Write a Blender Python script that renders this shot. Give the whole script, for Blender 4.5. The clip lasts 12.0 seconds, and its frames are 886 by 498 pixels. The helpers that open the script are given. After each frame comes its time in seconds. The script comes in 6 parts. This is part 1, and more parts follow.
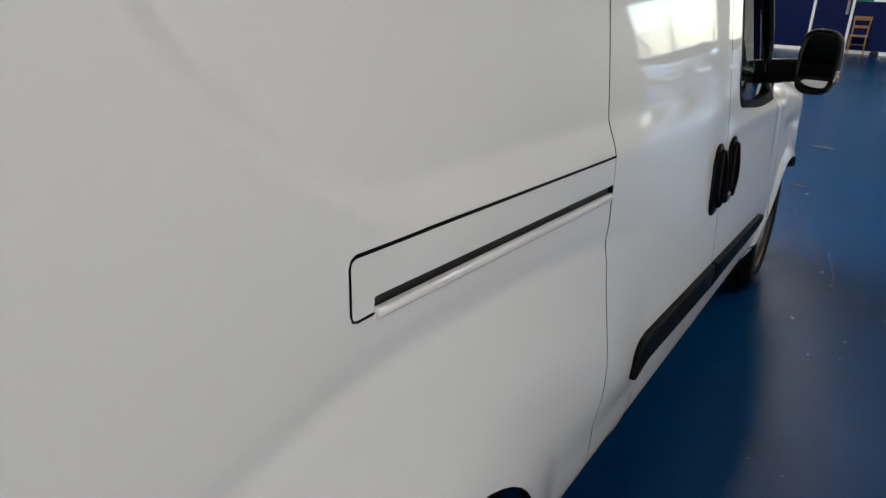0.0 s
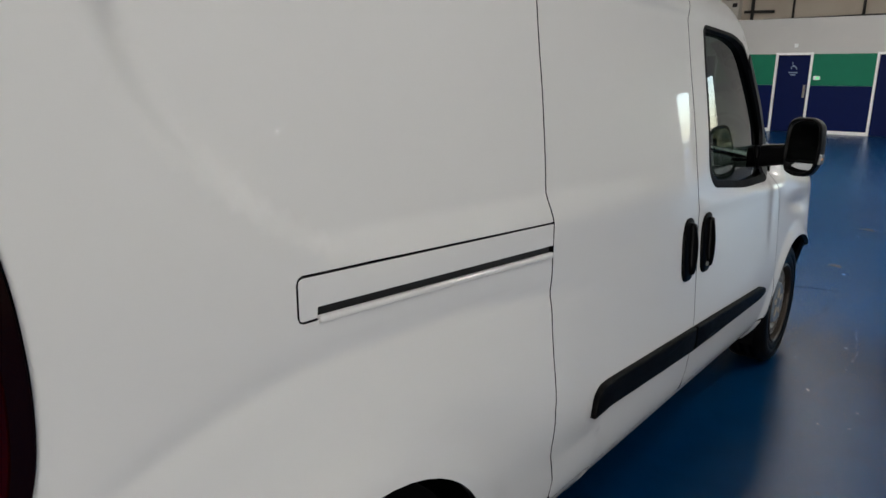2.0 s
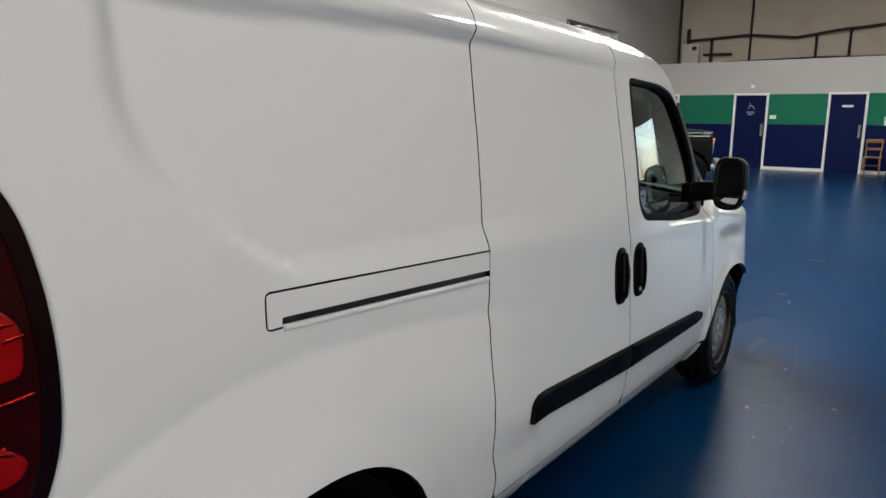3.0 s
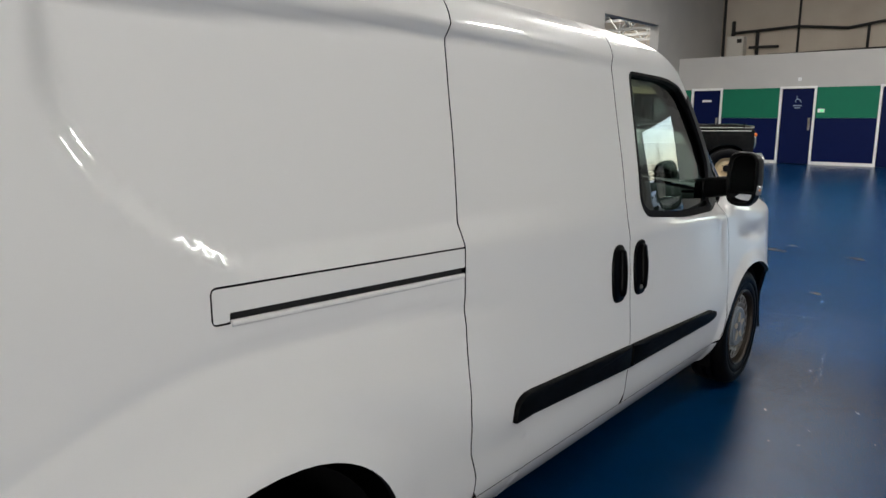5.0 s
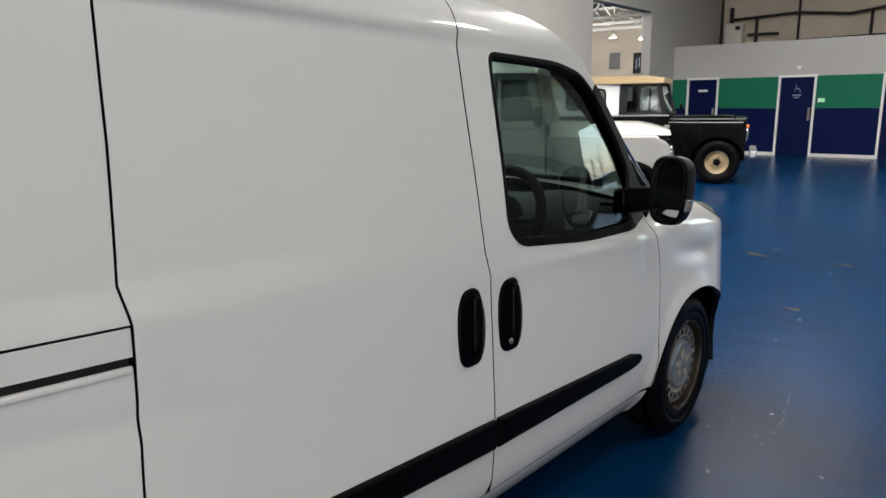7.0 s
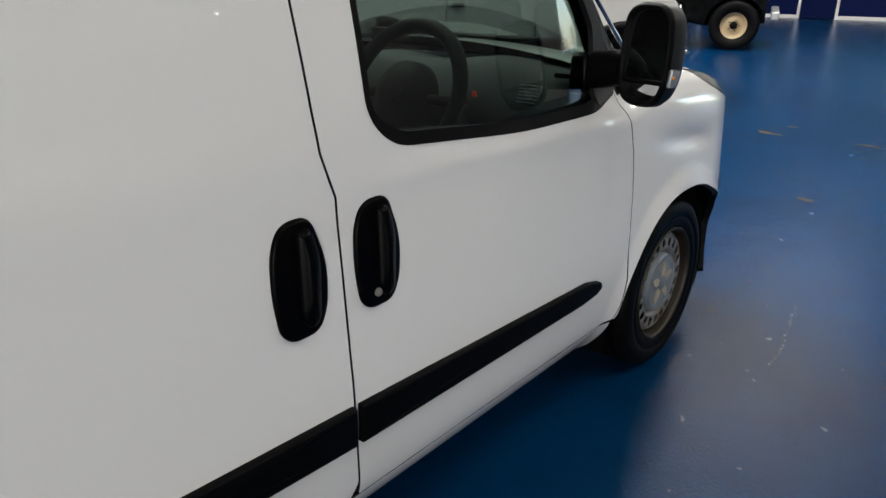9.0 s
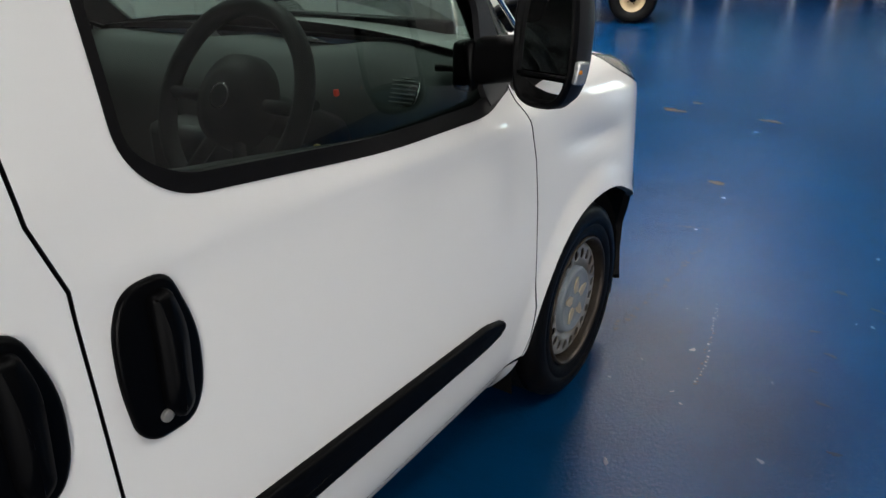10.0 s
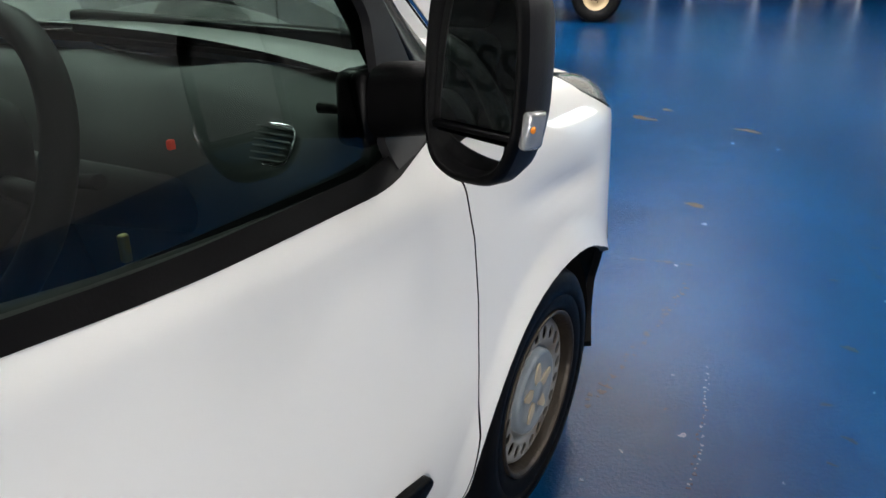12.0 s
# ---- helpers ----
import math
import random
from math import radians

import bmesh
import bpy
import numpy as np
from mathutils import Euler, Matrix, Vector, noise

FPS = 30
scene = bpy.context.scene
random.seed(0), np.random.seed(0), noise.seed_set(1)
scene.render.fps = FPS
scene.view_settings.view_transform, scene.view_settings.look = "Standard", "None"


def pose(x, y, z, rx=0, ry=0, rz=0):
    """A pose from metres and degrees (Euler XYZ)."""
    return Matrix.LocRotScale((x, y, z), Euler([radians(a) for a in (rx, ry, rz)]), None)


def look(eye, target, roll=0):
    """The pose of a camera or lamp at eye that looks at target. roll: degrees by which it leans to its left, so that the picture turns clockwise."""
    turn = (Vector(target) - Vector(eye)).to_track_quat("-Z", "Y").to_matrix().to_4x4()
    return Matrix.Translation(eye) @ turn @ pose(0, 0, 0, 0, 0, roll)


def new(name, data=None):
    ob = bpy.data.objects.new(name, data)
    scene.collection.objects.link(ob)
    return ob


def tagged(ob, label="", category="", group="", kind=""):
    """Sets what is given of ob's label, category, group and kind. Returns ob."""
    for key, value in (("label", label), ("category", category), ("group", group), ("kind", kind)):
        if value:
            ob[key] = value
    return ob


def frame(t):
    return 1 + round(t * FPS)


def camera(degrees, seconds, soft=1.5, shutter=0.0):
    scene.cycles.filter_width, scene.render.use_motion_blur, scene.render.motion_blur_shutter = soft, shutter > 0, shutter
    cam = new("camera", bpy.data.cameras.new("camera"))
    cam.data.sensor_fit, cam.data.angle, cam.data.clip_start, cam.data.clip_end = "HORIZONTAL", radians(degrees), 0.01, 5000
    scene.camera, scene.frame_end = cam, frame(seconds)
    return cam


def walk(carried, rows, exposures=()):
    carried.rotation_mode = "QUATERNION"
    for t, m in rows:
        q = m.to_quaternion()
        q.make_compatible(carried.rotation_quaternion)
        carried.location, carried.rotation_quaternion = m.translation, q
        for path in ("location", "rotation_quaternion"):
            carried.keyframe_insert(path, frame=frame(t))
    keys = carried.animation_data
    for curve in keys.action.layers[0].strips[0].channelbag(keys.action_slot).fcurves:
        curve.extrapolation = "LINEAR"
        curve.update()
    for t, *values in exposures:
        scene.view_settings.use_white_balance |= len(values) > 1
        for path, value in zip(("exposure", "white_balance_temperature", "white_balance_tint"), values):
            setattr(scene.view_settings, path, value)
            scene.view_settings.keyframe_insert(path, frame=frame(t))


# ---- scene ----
cam = camera(65.4, 12.0)
EXPOSURES = [(0.0, 1.98), (0.5, 1.98), (1.5, 1.75), (2.0, 1.95), (3.0, 2.02), (5.0, 2.08), (7.0, 2.03), (9.0, 2.2), (10.0, 2.48), (11.0, 2.75), (12.0, 2.85)]
PATH = [
    (0, (0.364, -3.631, 1.432), (-0.634, -2.059, 0.7), 2.1),
    (0.5, (0.415, -3.608, 1.434), (-0.694, -2.084, 0.765), 1.6),
    (1, (0.529, -3.627, 1.443), (-0.628, -2.11, 0.846), 1.3),
    (1.5, (0.6, -3.685, 1.436), (-0.511, -2.132, 0.84), -0.2),
    (2, (0.703, -3.774, 1.463), (-0.497, -2.252, 0.971), 0.5),
    (2.5, (0.814, -3.821, 1.465), (-0.406, -2.306, 1.0), 1.4),
    (3, (0.903, -3.927, 1.491), (-0.257, -2.343, 1.107), 0.2),
    (3.2, (0.919, -4.005, 1.485), (-0.302, -2.462, 1.125), 0.1),
    (4.8, (1.01, -3.905, 1.5), (-0.229, -2.381, 1.123), 0.5),
    (5, (1.033, -3.813, 1.487), (-0.223, -2.307, 1.096), -0.4),
    (5.5, (1.001, -3.611, 1.491), (-0.208, -2.079, 1.056), -1.8),
    (6, (0.93, -3.375, 1.492), (-0.171, -1.761, 1.063), -1.2),
    (6.5, (0.961, -3.169, 1.479), (-0.273, -1.648, 1.078), -2.0),
    (7, (1.044, -2.938, 1.493), (-0.223, -1.447, 1.078), -0.7),
    (7.2, (1.037, -2.878, 1.477), (-0.24, -1.396, 1.064), -1.5),
    (8.8, (0.858, -2.282, 1.408), (-0.395, -0.88, 0.725), -1.1),
    (9, (0.837, -2.2, 1.396), (-0.376, -0.807, 0.628), -0.8),
    (9.5, (0.729, -1.981, 1.37), (-0.356, -0.503, 0.571), -0.5),
    (10, (0.659, -1.803, 1.37), (-0.345, -0.286, 0.539), -0.7),
    (10.5, (0.664, -1.601, 1.359), (-0.43, -0.128, 0.563), 3.4),
    (11, (0.613, -1.44, 1.35), (-0.501, -0.002, 0.519), 1.8),
    (11.5, (0.486, -1.31, 1.346), (-0.434, 0.283, 0.56), 1.7),
    (12, (0.455, -1.28, 1.335), (-0.467, 0.284, 0.496), -0.3),
]
walk(cam, [(t, look(eye, target, roll)) for t, eye, target, roll in PATH], EXPOSURES)


# ---- light ----
def world_sky():
    w = bpy.data.worlds.new("sky")
    scene.world = w
    w.use_nodes = True
    nt = w.node_tree
    sky = nt.nodes.new("ShaderNodeTexSky")
    sky.sky_type, sky.sun_disc = "NISHITA", False
    sky.sun_elevation, sky.sun_rotation = radians(38), radians(215)
    nt.links.new(sky.outputs[0], nt.nodes["Background"].inputs[0])
    nt.nodes["Background"].inputs[1].default_value = 0.15


def area_light(name, eye, target, sx, sy, power, colour):
    d = bpy.data.lights.new(name, "AREA")
    d.shape, d.size, d.size_y, d.energy, d.color = "RECTANGLE", sx, sy, power, colour
    ob = new(name, d)
    ob.matrix_world = look(eye, target)
    return ob


world_sky()
sun = bpy.data.lights.new("sun", "SUN")
sun.energy, sun.angle, sun.color = 4.5, radians(0.5), (1.0, 0.95, 0.88)
new("sun", sun).matrix_world = look((-12, -17, 17), (0, 0, 0))
ROOF_Z, RIGHT = 6.4, 8.5
# middle, half length and power of each rooflight
# rows at x -4.6 and 5.6 are unseen fill, added to brighten floor and van
ROOFLIGHTS = [(-1.7, -8.5, 1.8, 6), (-1.7, -2.5, 1.8, 6), (-4.6, 1.4, 1.8, 240), (-1.7, 8.1, 1.8, 110), (-1.7, 12.0, 1.8, 18), (2.7, -2.4, 1.8, 2.5), (4.3, 6.9, 0.5, 58), (5.6, 1.5, 1.8, 10)]
for rx_, ry_, half_, power_ in ROOFLIGHTS:
    area_light("rooflight_and_fill_glow", (rx_, ry_, ROOF_Z - 0.06), (rx_, ry_, 0), 1.1, 2 * half_, power_, (1.0, 0.97, 0.92))
# added lamp out of view that brightens the van's side from behind right
area_light("unseen_side_fill", (RIGHT - 0.05, -10.9, 2.2), (0, -6.0, 1.0), 3.8, 4.2, 138, (1.0, 0.935, 0.87))


# ---- materials ----
def material(name, colour, rough=0.5, metal=0.0, vary=0.08, scale=6.0, bump=0.02, bump_scale=120.0, coat=0.0, spec=0.5, stain=None, stain_scale=2.0, stain_lo=0.55, stain_hi=0.75, detail=6.0, rough_vary=0.08):
    """A node material with two scales of variation, fine relief and optional stains of another colour."""
    m = bpy.data.materials.new(name)
    m.use_nodes = True
    nt, bsdf = m.node_tree, m.node_tree.nodes["Principled BSDF"]
    lk = nt.links.new
    tc = nt.nodes.new("ShaderNodeTexCoord")
    n1 = nt.nodes.new("ShaderNodeTexNoise")
    n1.inputs["Scale"].default_value, n1.inputs["Detail"].default_value = scale, detail
    lk(tc.outputs["Object"], n1.inputs["Vector"])
    ramp = nt.nodes.new("ShaderNodeMix")
    ramp.data_type = "RGBA"
    lo = [max(0, c * (1 - vary)) for c in colour[:3]]
    hi = [min(1, c * (1 + vary)) for c in colour[:3]]
    ramp.inputs[6].default_value, ramp.inputs[7].default_value = (*lo, 1), (*hi, 1)
    lk(n1.outputs["Fac"], ramp.inputs[0])
    out = ramp.outputs[2]
    if stain:
        n3 = nt.nodes.new("ShaderNodeTexNoise")
        n3.inputs["Scale"].default_value, n3.inputs["Detail"].default_value = stain_scale, 8
        lk(tc.outputs["Object"], n3.inputs["Vector"])
        mr = nt.nodes.new("ShaderNodeMapRange")
        mr.inputs[1].default_value, mr.inputs[2].default_value = stain_lo, stain_hi
        lk(n3.outputs["Fac"], mr.inputs[0])
        mx = nt.nodes.new("ShaderNodeMix")
        mx.data_type = "RGBA"
        mx.inputs[7].default_value = (*stain[:3], 1)
        lk(mr.outputs[0], mx.inputs[0])
        lk(out, mx.inputs[6])
        out = mx.outputs[2]
    lk(out, bsdf.inputs["Base Color"])
    rr = nt.nodes.new("ShaderNodeMapRange")
    rr.inputs[3].default_value, rr.inputs[4].default_value = max(0.01, rough - rough_vary), min(1, rough + rough_vary)
    lk(n1.outputs["Fac"], rr.inputs[0])
    lk(rr.outputs[0], bsdf.inputs["Roughness"])
    bsdf.inputs["Metallic"].default_value = metal
    bsdf.inputs["Coat Weight"].default_value = coat
    bsdf.inputs["Coat Roughness"].default_value = 0.03
    bsdf.inputs["Specular IOR Level"].default_value = spec
    if bump:
        n2 = nt.nodes.new("ShaderNodeTexNoise")
        n2.inputs["Scale"].default_value, n2.inputs["Detail"].default_value = bump_scale, 4
        lk(tc.outputs["Object"], n2.inputs["Vector"])
        b = nt.nodes.new("ShaderNodeBump")
        b.inputs["Strength"].default_value, b.inputs["Distance"].default_value = bump, 0.01
        lk(n2.outputs["Fac"], b.inputs["Height"])
        lk(b.outputs[0], bsdf.inputs["Normal"])
    return m


def glass(name, tint=(1, 1, 1), rough=0.0):
    """A thin pane: clear, tinted, with the surface's mirror image."""
    m = bpy.data.materials.new(name)
    m.use_nodes = True
    nt = m.node_tree
    nt.nodes.remove(nt.nodes["Principled BSDF"])
    t, g, f, p5, f0, mix = (nt.nodes.new(k) for k in ("ShaderNodeBsdfTransparent", "ShaderNodeBsdfGlossy", "ShaderNodeLayerWeight", "ShaderNodeMath", "ShaderNodeMath", "ShaderNodeMixShader"))
    t.inputs[0].default_value = (*tint, 1)
    g.inputs["Roughness"].default_value = rough
    f.inputs[0].default_value = 0.5
    p5.operation, p5.inputs[1].default_value = "POWER", 5.0
    f0.operation, f0.inputs[1].default_value, f0.inputs[2].default_value = "MULTIPLY_ADD", 0.92, 0.08
    nt.links.new(f.outputs["Facing"], p5.inputs[0])
    nt.links.new(p5.outputs[0], f0.inputs[0])
    nt.links.new(f0.outputs[0], mix.inputs[0])
    nt.links.new(t.outputs[0], mix.inputs[1])
    nt.links.new(g.outputs[0], mix.inputs[2])
    nt.links.new(mix.outputs[0], nt.nodes["Material Output"].inputs[0])
    return m


def glow(name, colour, strength):
    m = bpy.data.materials.new(name)
    m.use_nodes = True
    b = m.node_tree.nodes["Principled BSDF"]
    b.inputs["Base Color"].default_value = (*colour, 1)
    b.inputs["Emission Color"].default_value = (*colour, 1)
    b.inputs["Emission Strength"].default_value = strength
    return m


def floor_paint():
    """Blue painted concrete: patchy, scuffed, chipped, satin to glossy."""
    m = bpy.data.materials.new("blue_floor_paint")
    m.use_nodes = True
    nt, bsdf = m.node_tree, m.node_tree.nodes["Principled BSDF"]
    lk, mk = nt.links.new, nt.nodes.new
    tc = mk("ShaderNodeTexCoord")

    def tex(scale, detail, rough=0.5, dist=0.0):
        n = mk("ShaderNodeTexNoise")
        n.inputs["Scale"].default_value, n.inputs["Detail"].default_value = scale, detail
        n.inputs["Roughness"].default_value, n.inputs["Distortion"].default_value = rough, dist
        lk(tc.outputs["Object"], n.inputs["Vector"])
        return n.outputs["Fac"]

    def span(src, a, b, c=0.0, d=1.0):
        r = mk("ShaderNodeMapRange")
        for i, v in enumerate((a, b, c, d)):
            r.inputs[i + 1].default_value = v
        lk(src, r.inputs[0])
        return r.outputs[0]

    def mixed(fac, a, b):
        x = mk("ShaderNodeMix")
        x.data_type = "RGBA"
        lk(fac, x.inputs[0])
        for i, v in ((6, a), (7, b)):
            if isinstance(v, tuple):
                x.inputs[i].default_value = (*v, 1)
            else:
                lk(v, x.inputs[i])
        return x.outputs[2]

    big, mid, fine = tex(0.55, 5), tex(5.0, 8, 0.6, 0.4), tex(75.0, 5, 0.6)
    col = mixed(span(big, 0.35, 0.65), (0.0003, 0.0185, 0.061), (0.0006, 0.033, 0.101))
    col = mixed(span(mid, 0.45, 0.85, 0, 0.40), col, (0.0008, 0.034, 0.105))
    col = mixed(span(tex(3.0, 9, 0.72, 0.8), 0.45, 0.80, 0, 0.45), col, (0.0004, 0.011, 0.042))
    col = mixed(span(tex(46.0, 4, 0.6), 0.60, 0.80, 0, 0.15), col, (0.0015, 0.034, 0.098))
    col = mixed(span(tex(14.0, 8, 0.7), 0.72, 0.86, 0, 0.2), col, (0.002, 0.012, 0.036))
    lk(col, bsdf.inputs["Base Color"])
    lk(span(mid, 0.3, 0.75, 0.16, 0.24), bsdf.inputs["Roughness"])
    bsdf.inputs["Specular IOR Level"].default_value = 0.078
    b1, b2, b3 = mk("ShaderNodeBump"), mk("ShaderNodeBump"), mk("ShaderNodeBump")
    b1.inputs["Strength"].default_value, b1.inputs["Distance"].default_value = 0.04, 0.01
    b2.inputs["Strength"].default_value, b2.inputs["Distance"].default_value = 0.42, 0.005
    lk(mid, b1.inputs["Height"])
    lk(fine, b2.inputs["Height"])
    lk(b1.outputs[0], b2.inputs["Normal"])
    b3.inputs["Strength"].default_value, b3.inputs["Distance"].default_value = 0.21, 0.008
    lk(tex(34.0, 8, 0.75), b3.inputs["Height"])
    lk(b2.outputs[0], b3.inputs["Normal"])
    lk(b3.outputs[0], bsdf.inputs["Normal"])
    return m


PAINT = material("white_van_paint", (0.78, 0.775, 0.755), 0.34, vary=0.012, scale=3, bump=0.004, bump_scale=300, coat=0.9, spec=0.4, rough_vary=0.03)
BLACK_PLASTIC = material("grained_black_plastic", (0.0018, 0.0018, 0.0021), 0.5, vary=0.25, scale=30, bump=0.12, bump_scale=500, spec=0.08)
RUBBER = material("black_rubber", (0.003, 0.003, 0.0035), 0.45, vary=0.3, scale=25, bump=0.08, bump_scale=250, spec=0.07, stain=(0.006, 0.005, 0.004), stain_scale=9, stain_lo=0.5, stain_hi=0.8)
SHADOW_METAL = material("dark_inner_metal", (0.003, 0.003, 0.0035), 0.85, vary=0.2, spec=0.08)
STEEL = material("dull_silver_wheel_steel", (0.28, 0.272, 0.257), 0.42, metal=0.5, vary=0.15, scale=14, bump=0.05, bump_scale=90, stain=(0.16, 0.11, 0.07), stain_scale=7, stain_lo=0.52, stain_hi=0.75)
CHANNEL = material("dark_rail_channel", (0.010, 0.0095, 0.009), 0.5, vary=0.3, scale=20, bump=0.05)
RUST = material("rusty_rim_edge", (0.034, 0.026, 0.019), 0.42, metal=0.5, vary=0.4, scale=30, bump=0.2, bump_scale=80)
CHROME = material("chrome", (0.8, 0.8, 0.8), 0.08, metal=1.0, vary=0.02, bump=0)
VAN_GLASS = glass("tinted_side_glass", (0.29, 0.35, 0.33))
CLEAR = glass("windscreen_glass", (0.42, 0.50, 0.47))
RED_LENS = material("red_lamp_plastic", (0.26, 0.002, 0.002), 0.15, vary=0.6, scale=22, bump=0.02, spec=0.35)
RED_DARK = material("dark_red_lamp_plastic", (0.022, 0.0004, 0.0004), 0.1, vary=0.6, scale=9, bump=0.0, spec=0.3)
MIRROR = material("mirror_silver", (0.85, 0.86, 0.86), 0.01, metal=1.0, vary=0.01, bump=0, rough_vary=0.005)
MIRROR_SHELL = material("scuffed_dark_grey_mirror_plastic", (0.008, 0.008, 0.0095), 0.5, vary=0.2, scale=18, bump=0.1, bump_scale=500, spec=0.3)
SEAL = material("weathered_window_rubber", (0.004, 0.0036, 0.0038), 0.6, vary=0.4, scale=14, bump=0.06, bump_scale=300, spec=0.12)
SATIN_BLACK = material("satin_black_plastic", (0.0016, 0.0016, 0.0019), 0.34, spec=0.06, vary=0.2, scale=20, bump=0.02, bump_scale=400)
GLOSS_BLACK = material("gloss_black_trim", (0.003, 0.003, 0.0035), 0.25, spec=0.2, vary=0.2, bump=0.0)
CAB_DARK = material("charcoal_cab_plastic", (0.008, 0.008, 0.009), 0.6, spec=0.2, vary=0.15, bump=0)
CAB_GREY = material("grey_cab_plastic", (0.075, 0.079, 0.078), 0.65, spec=0.2, vary=0.1, bump=0)
CLOTH = material("charcoal_seat_cloth", (0.010, 0.011, 0.012), 0.95, spec=0.1, vary=0.3, scale=60, bump=0)
STEEL_DARK = material("grey_vent_slat", (0.25, 0.25, 0.25), 0.35, metal=0.4, vary=0.05, bump=0)
RED_CHROME = material("red_lamp_glint_metal", (0.85, 0.03, 0.02), 0.14, metal=1.0, vary=0.3, scale=25, bump=0.6, bump_scale=45)
CAP_GREY = material("blue_grey_hub_cap_plastic", (0.16, 0.185, 0.21), 0.35, vary=0.08, scale=10, bump=0.02, spec=0.4)
BRASSY = material("worn_silver_bolt", (0.50, 0.42, 0.30), 0.32, metal=0.35, vary=0.25, scale=40, bump=0.05)
RED_GLASS = glass("red_lens_glass", (0.75, 0.03, 0.03))
DARK_LENS = material("smoked_lamp_rim", (0.006, 0.001, 0.001), 0.12, vary=0.2, bump=0, spec=0.3)
LAMP_CLEAR = material("clear_lamp_plastic", (0.36, 0.37, 0.37), 0.15, metal=0.5, vary=0.25, scale=60, bump=0.25, bump_scale=90, coat=1.0)
AMBER = material("amber_bulb", (0.8, 0.25, 0.03), 0.2, vary=0.1, bump=0)
KEY_YELLOW = material("yellow_key_tag", (0.5, 0.38, 0.08), 0.5, vary=0.1)
RED_GLOW = glow("lit_red_lamp", (1.0, 0.06, 0.02), 0.05)
BLUE_FLOOR = floor_paint()
WHITE_WALL = material("white_painted_wall", (0.47, 0.46, 0.445), 0.7, vary=0.06, scale=1.2, bump=0.02, bump_scale=60, stain=(0.55, 0.53, 0.49), stain_scale=0.9, stain_lo=0.5, stain_hi=0.9)
# walls out of view, coloured dark to cut bounce and reflections in the glass
DIM_WALL = material("dimmed_unseen_wall", (0.13, 0.13, 0.128), 0.8, vary=0.12, scale=1.5, bump=0.1, bump_scale=40, stain=(0.10, 0.10, 0.097), stain_scale=0.8, stain_lo=0.45, stain_hi=0.8)
CREAM_WALL = material("cream_upper_wall", (0.62, 0.55, 0.46), 0.8, vary=0.08, scale=1.0, bump=0.1, bump_scale=50, stain=(0.5, 0.42, 0.34), stain_scale=0.7, stain_lo=0.45, stain_hi=0.85)
WHITE_TRIM = material("white_gloss_trim", (0.80, 0.80, 0.79), 0.35, vary=0.03, bump=0.02)
GREEN_PANEL = material("green_painted_panel", (0.011, 0.155, 0.088), 0.6, spec=0.15, vary=0.06, bump=0.03)
NAVY_PANEL = material("navy_painted_panel", (0.0020, 0.0075, 0.056), 0.5, spec=0.10, vary=0.1, bump=0.03)
NAVY_DOOR = material("navy_door_paint", (0.0018, 0.0068, 0.050), 0.5, spec=0.10, vary=0.1, bump=0.03)
PIPE = material("black_pipe_lagging", (0.02, 0.018, 0.017), 0.7, vary=0.3, bump=0.1)
WOOD = material("varnished_chair_wood", (0.27, 0.14, 0.06), 0.4, vary=0.35, scale=14, bump=0.05)
CEILING = material("grey_profiled_roof", (0.13, 0.13, 0.13), 0.7, vary=0.1, bump=0.03)
TRUSS = material("white_roof_steel", (0.55, 0.54, 0.52), 0.55, vary=0.1)
ROOFLIGHT = glow("translucent_rooflight", (1.0, 0.98, 0.94), 1.5)
ASPHALT = material("pale_yard_concrete", (0.48, 0.47, 0.45), 0.8, vary=0.3, scale=1.2, bump=0.2)
LR_BLACK = material("deep_green_black_coachwork", (0.0012, 0.0015, 0.0015), 0.2, spec=0.2, vary=0.2, coat=0.2, bump=0.01)
LR_WHITE = material("ivory_white_coachwork", (0.46, 0.45, 0.425), 0.3, vary=0.03, coat=0.5, bump=0.01)
CREAM = material("cream_painted_steel", (0.36, 0.27, 0.155), 0.4, vary=0.08, bump=0.02)
LR_TYRE = RUBBER
DARK_CANVAS = material("black_canvas", (0.012, 0.012, 0.012), 0.8, vary=0.2, bump=0.05)
LR_GLASS = glass("clear_vehicle_glass", (0.80, 0.86, 0.84))
SILVER = material("galvanised_capping", (0.50, 0.51, 0.50), 0.35, metal=0.8, vary=0.1, bump=0.02)
RED_LAMP = material("red_vehicle_badge", (0.55, 0.02, 0.02), 0.25, vary=0.1, bump=0, coat=0.5)
ORANGE = material("orange_indicator", (0.75, 0.16, 0.02), 0.25, vary=0.1, bump=0)
BOILER = material("white_heater_case", (0.66, 0.63, 0.57), 0.5, vary=0.06)
SIGN_BOARD = material("weathered_grey_sign_board", (0.22, 0.24, 0.24), 0.6, vary=0.05, bump=0.01)
SIGN_WHITE = material("white_sign", (0.8, 0.8, 0.8), 0.5, vary=0.02, bump=0)
SIGN_BLACK = material("black_sign_letters", (0.01, 0.01, 0.01), 0.6, vary=0.1, bump=0)
SIGN_GREEN = glow("green_exit_sign", (0.25, 0.9, 0.45), 0.12)
LAMP_GLOW = glow("lit_bay_lamp", (1.0, 0.95, 0.88), 14.0)
TEAL = material("teal_car_paint", (0.02, 0.28, 0.30), 0.25, vary=0.03, coat=0.8, bump=0)
SILVER_CAR = material("silver_car_paint", (0.50, 0.51, 0.52), 0.3, metal=0.5, vary=0.03, coat=0.8, bump=0)
WHITE_CAR = material("white_car_paint", (0.75, 0.75, 0.74), 0.3, vary=0.03, coat=0.8, bump=0)
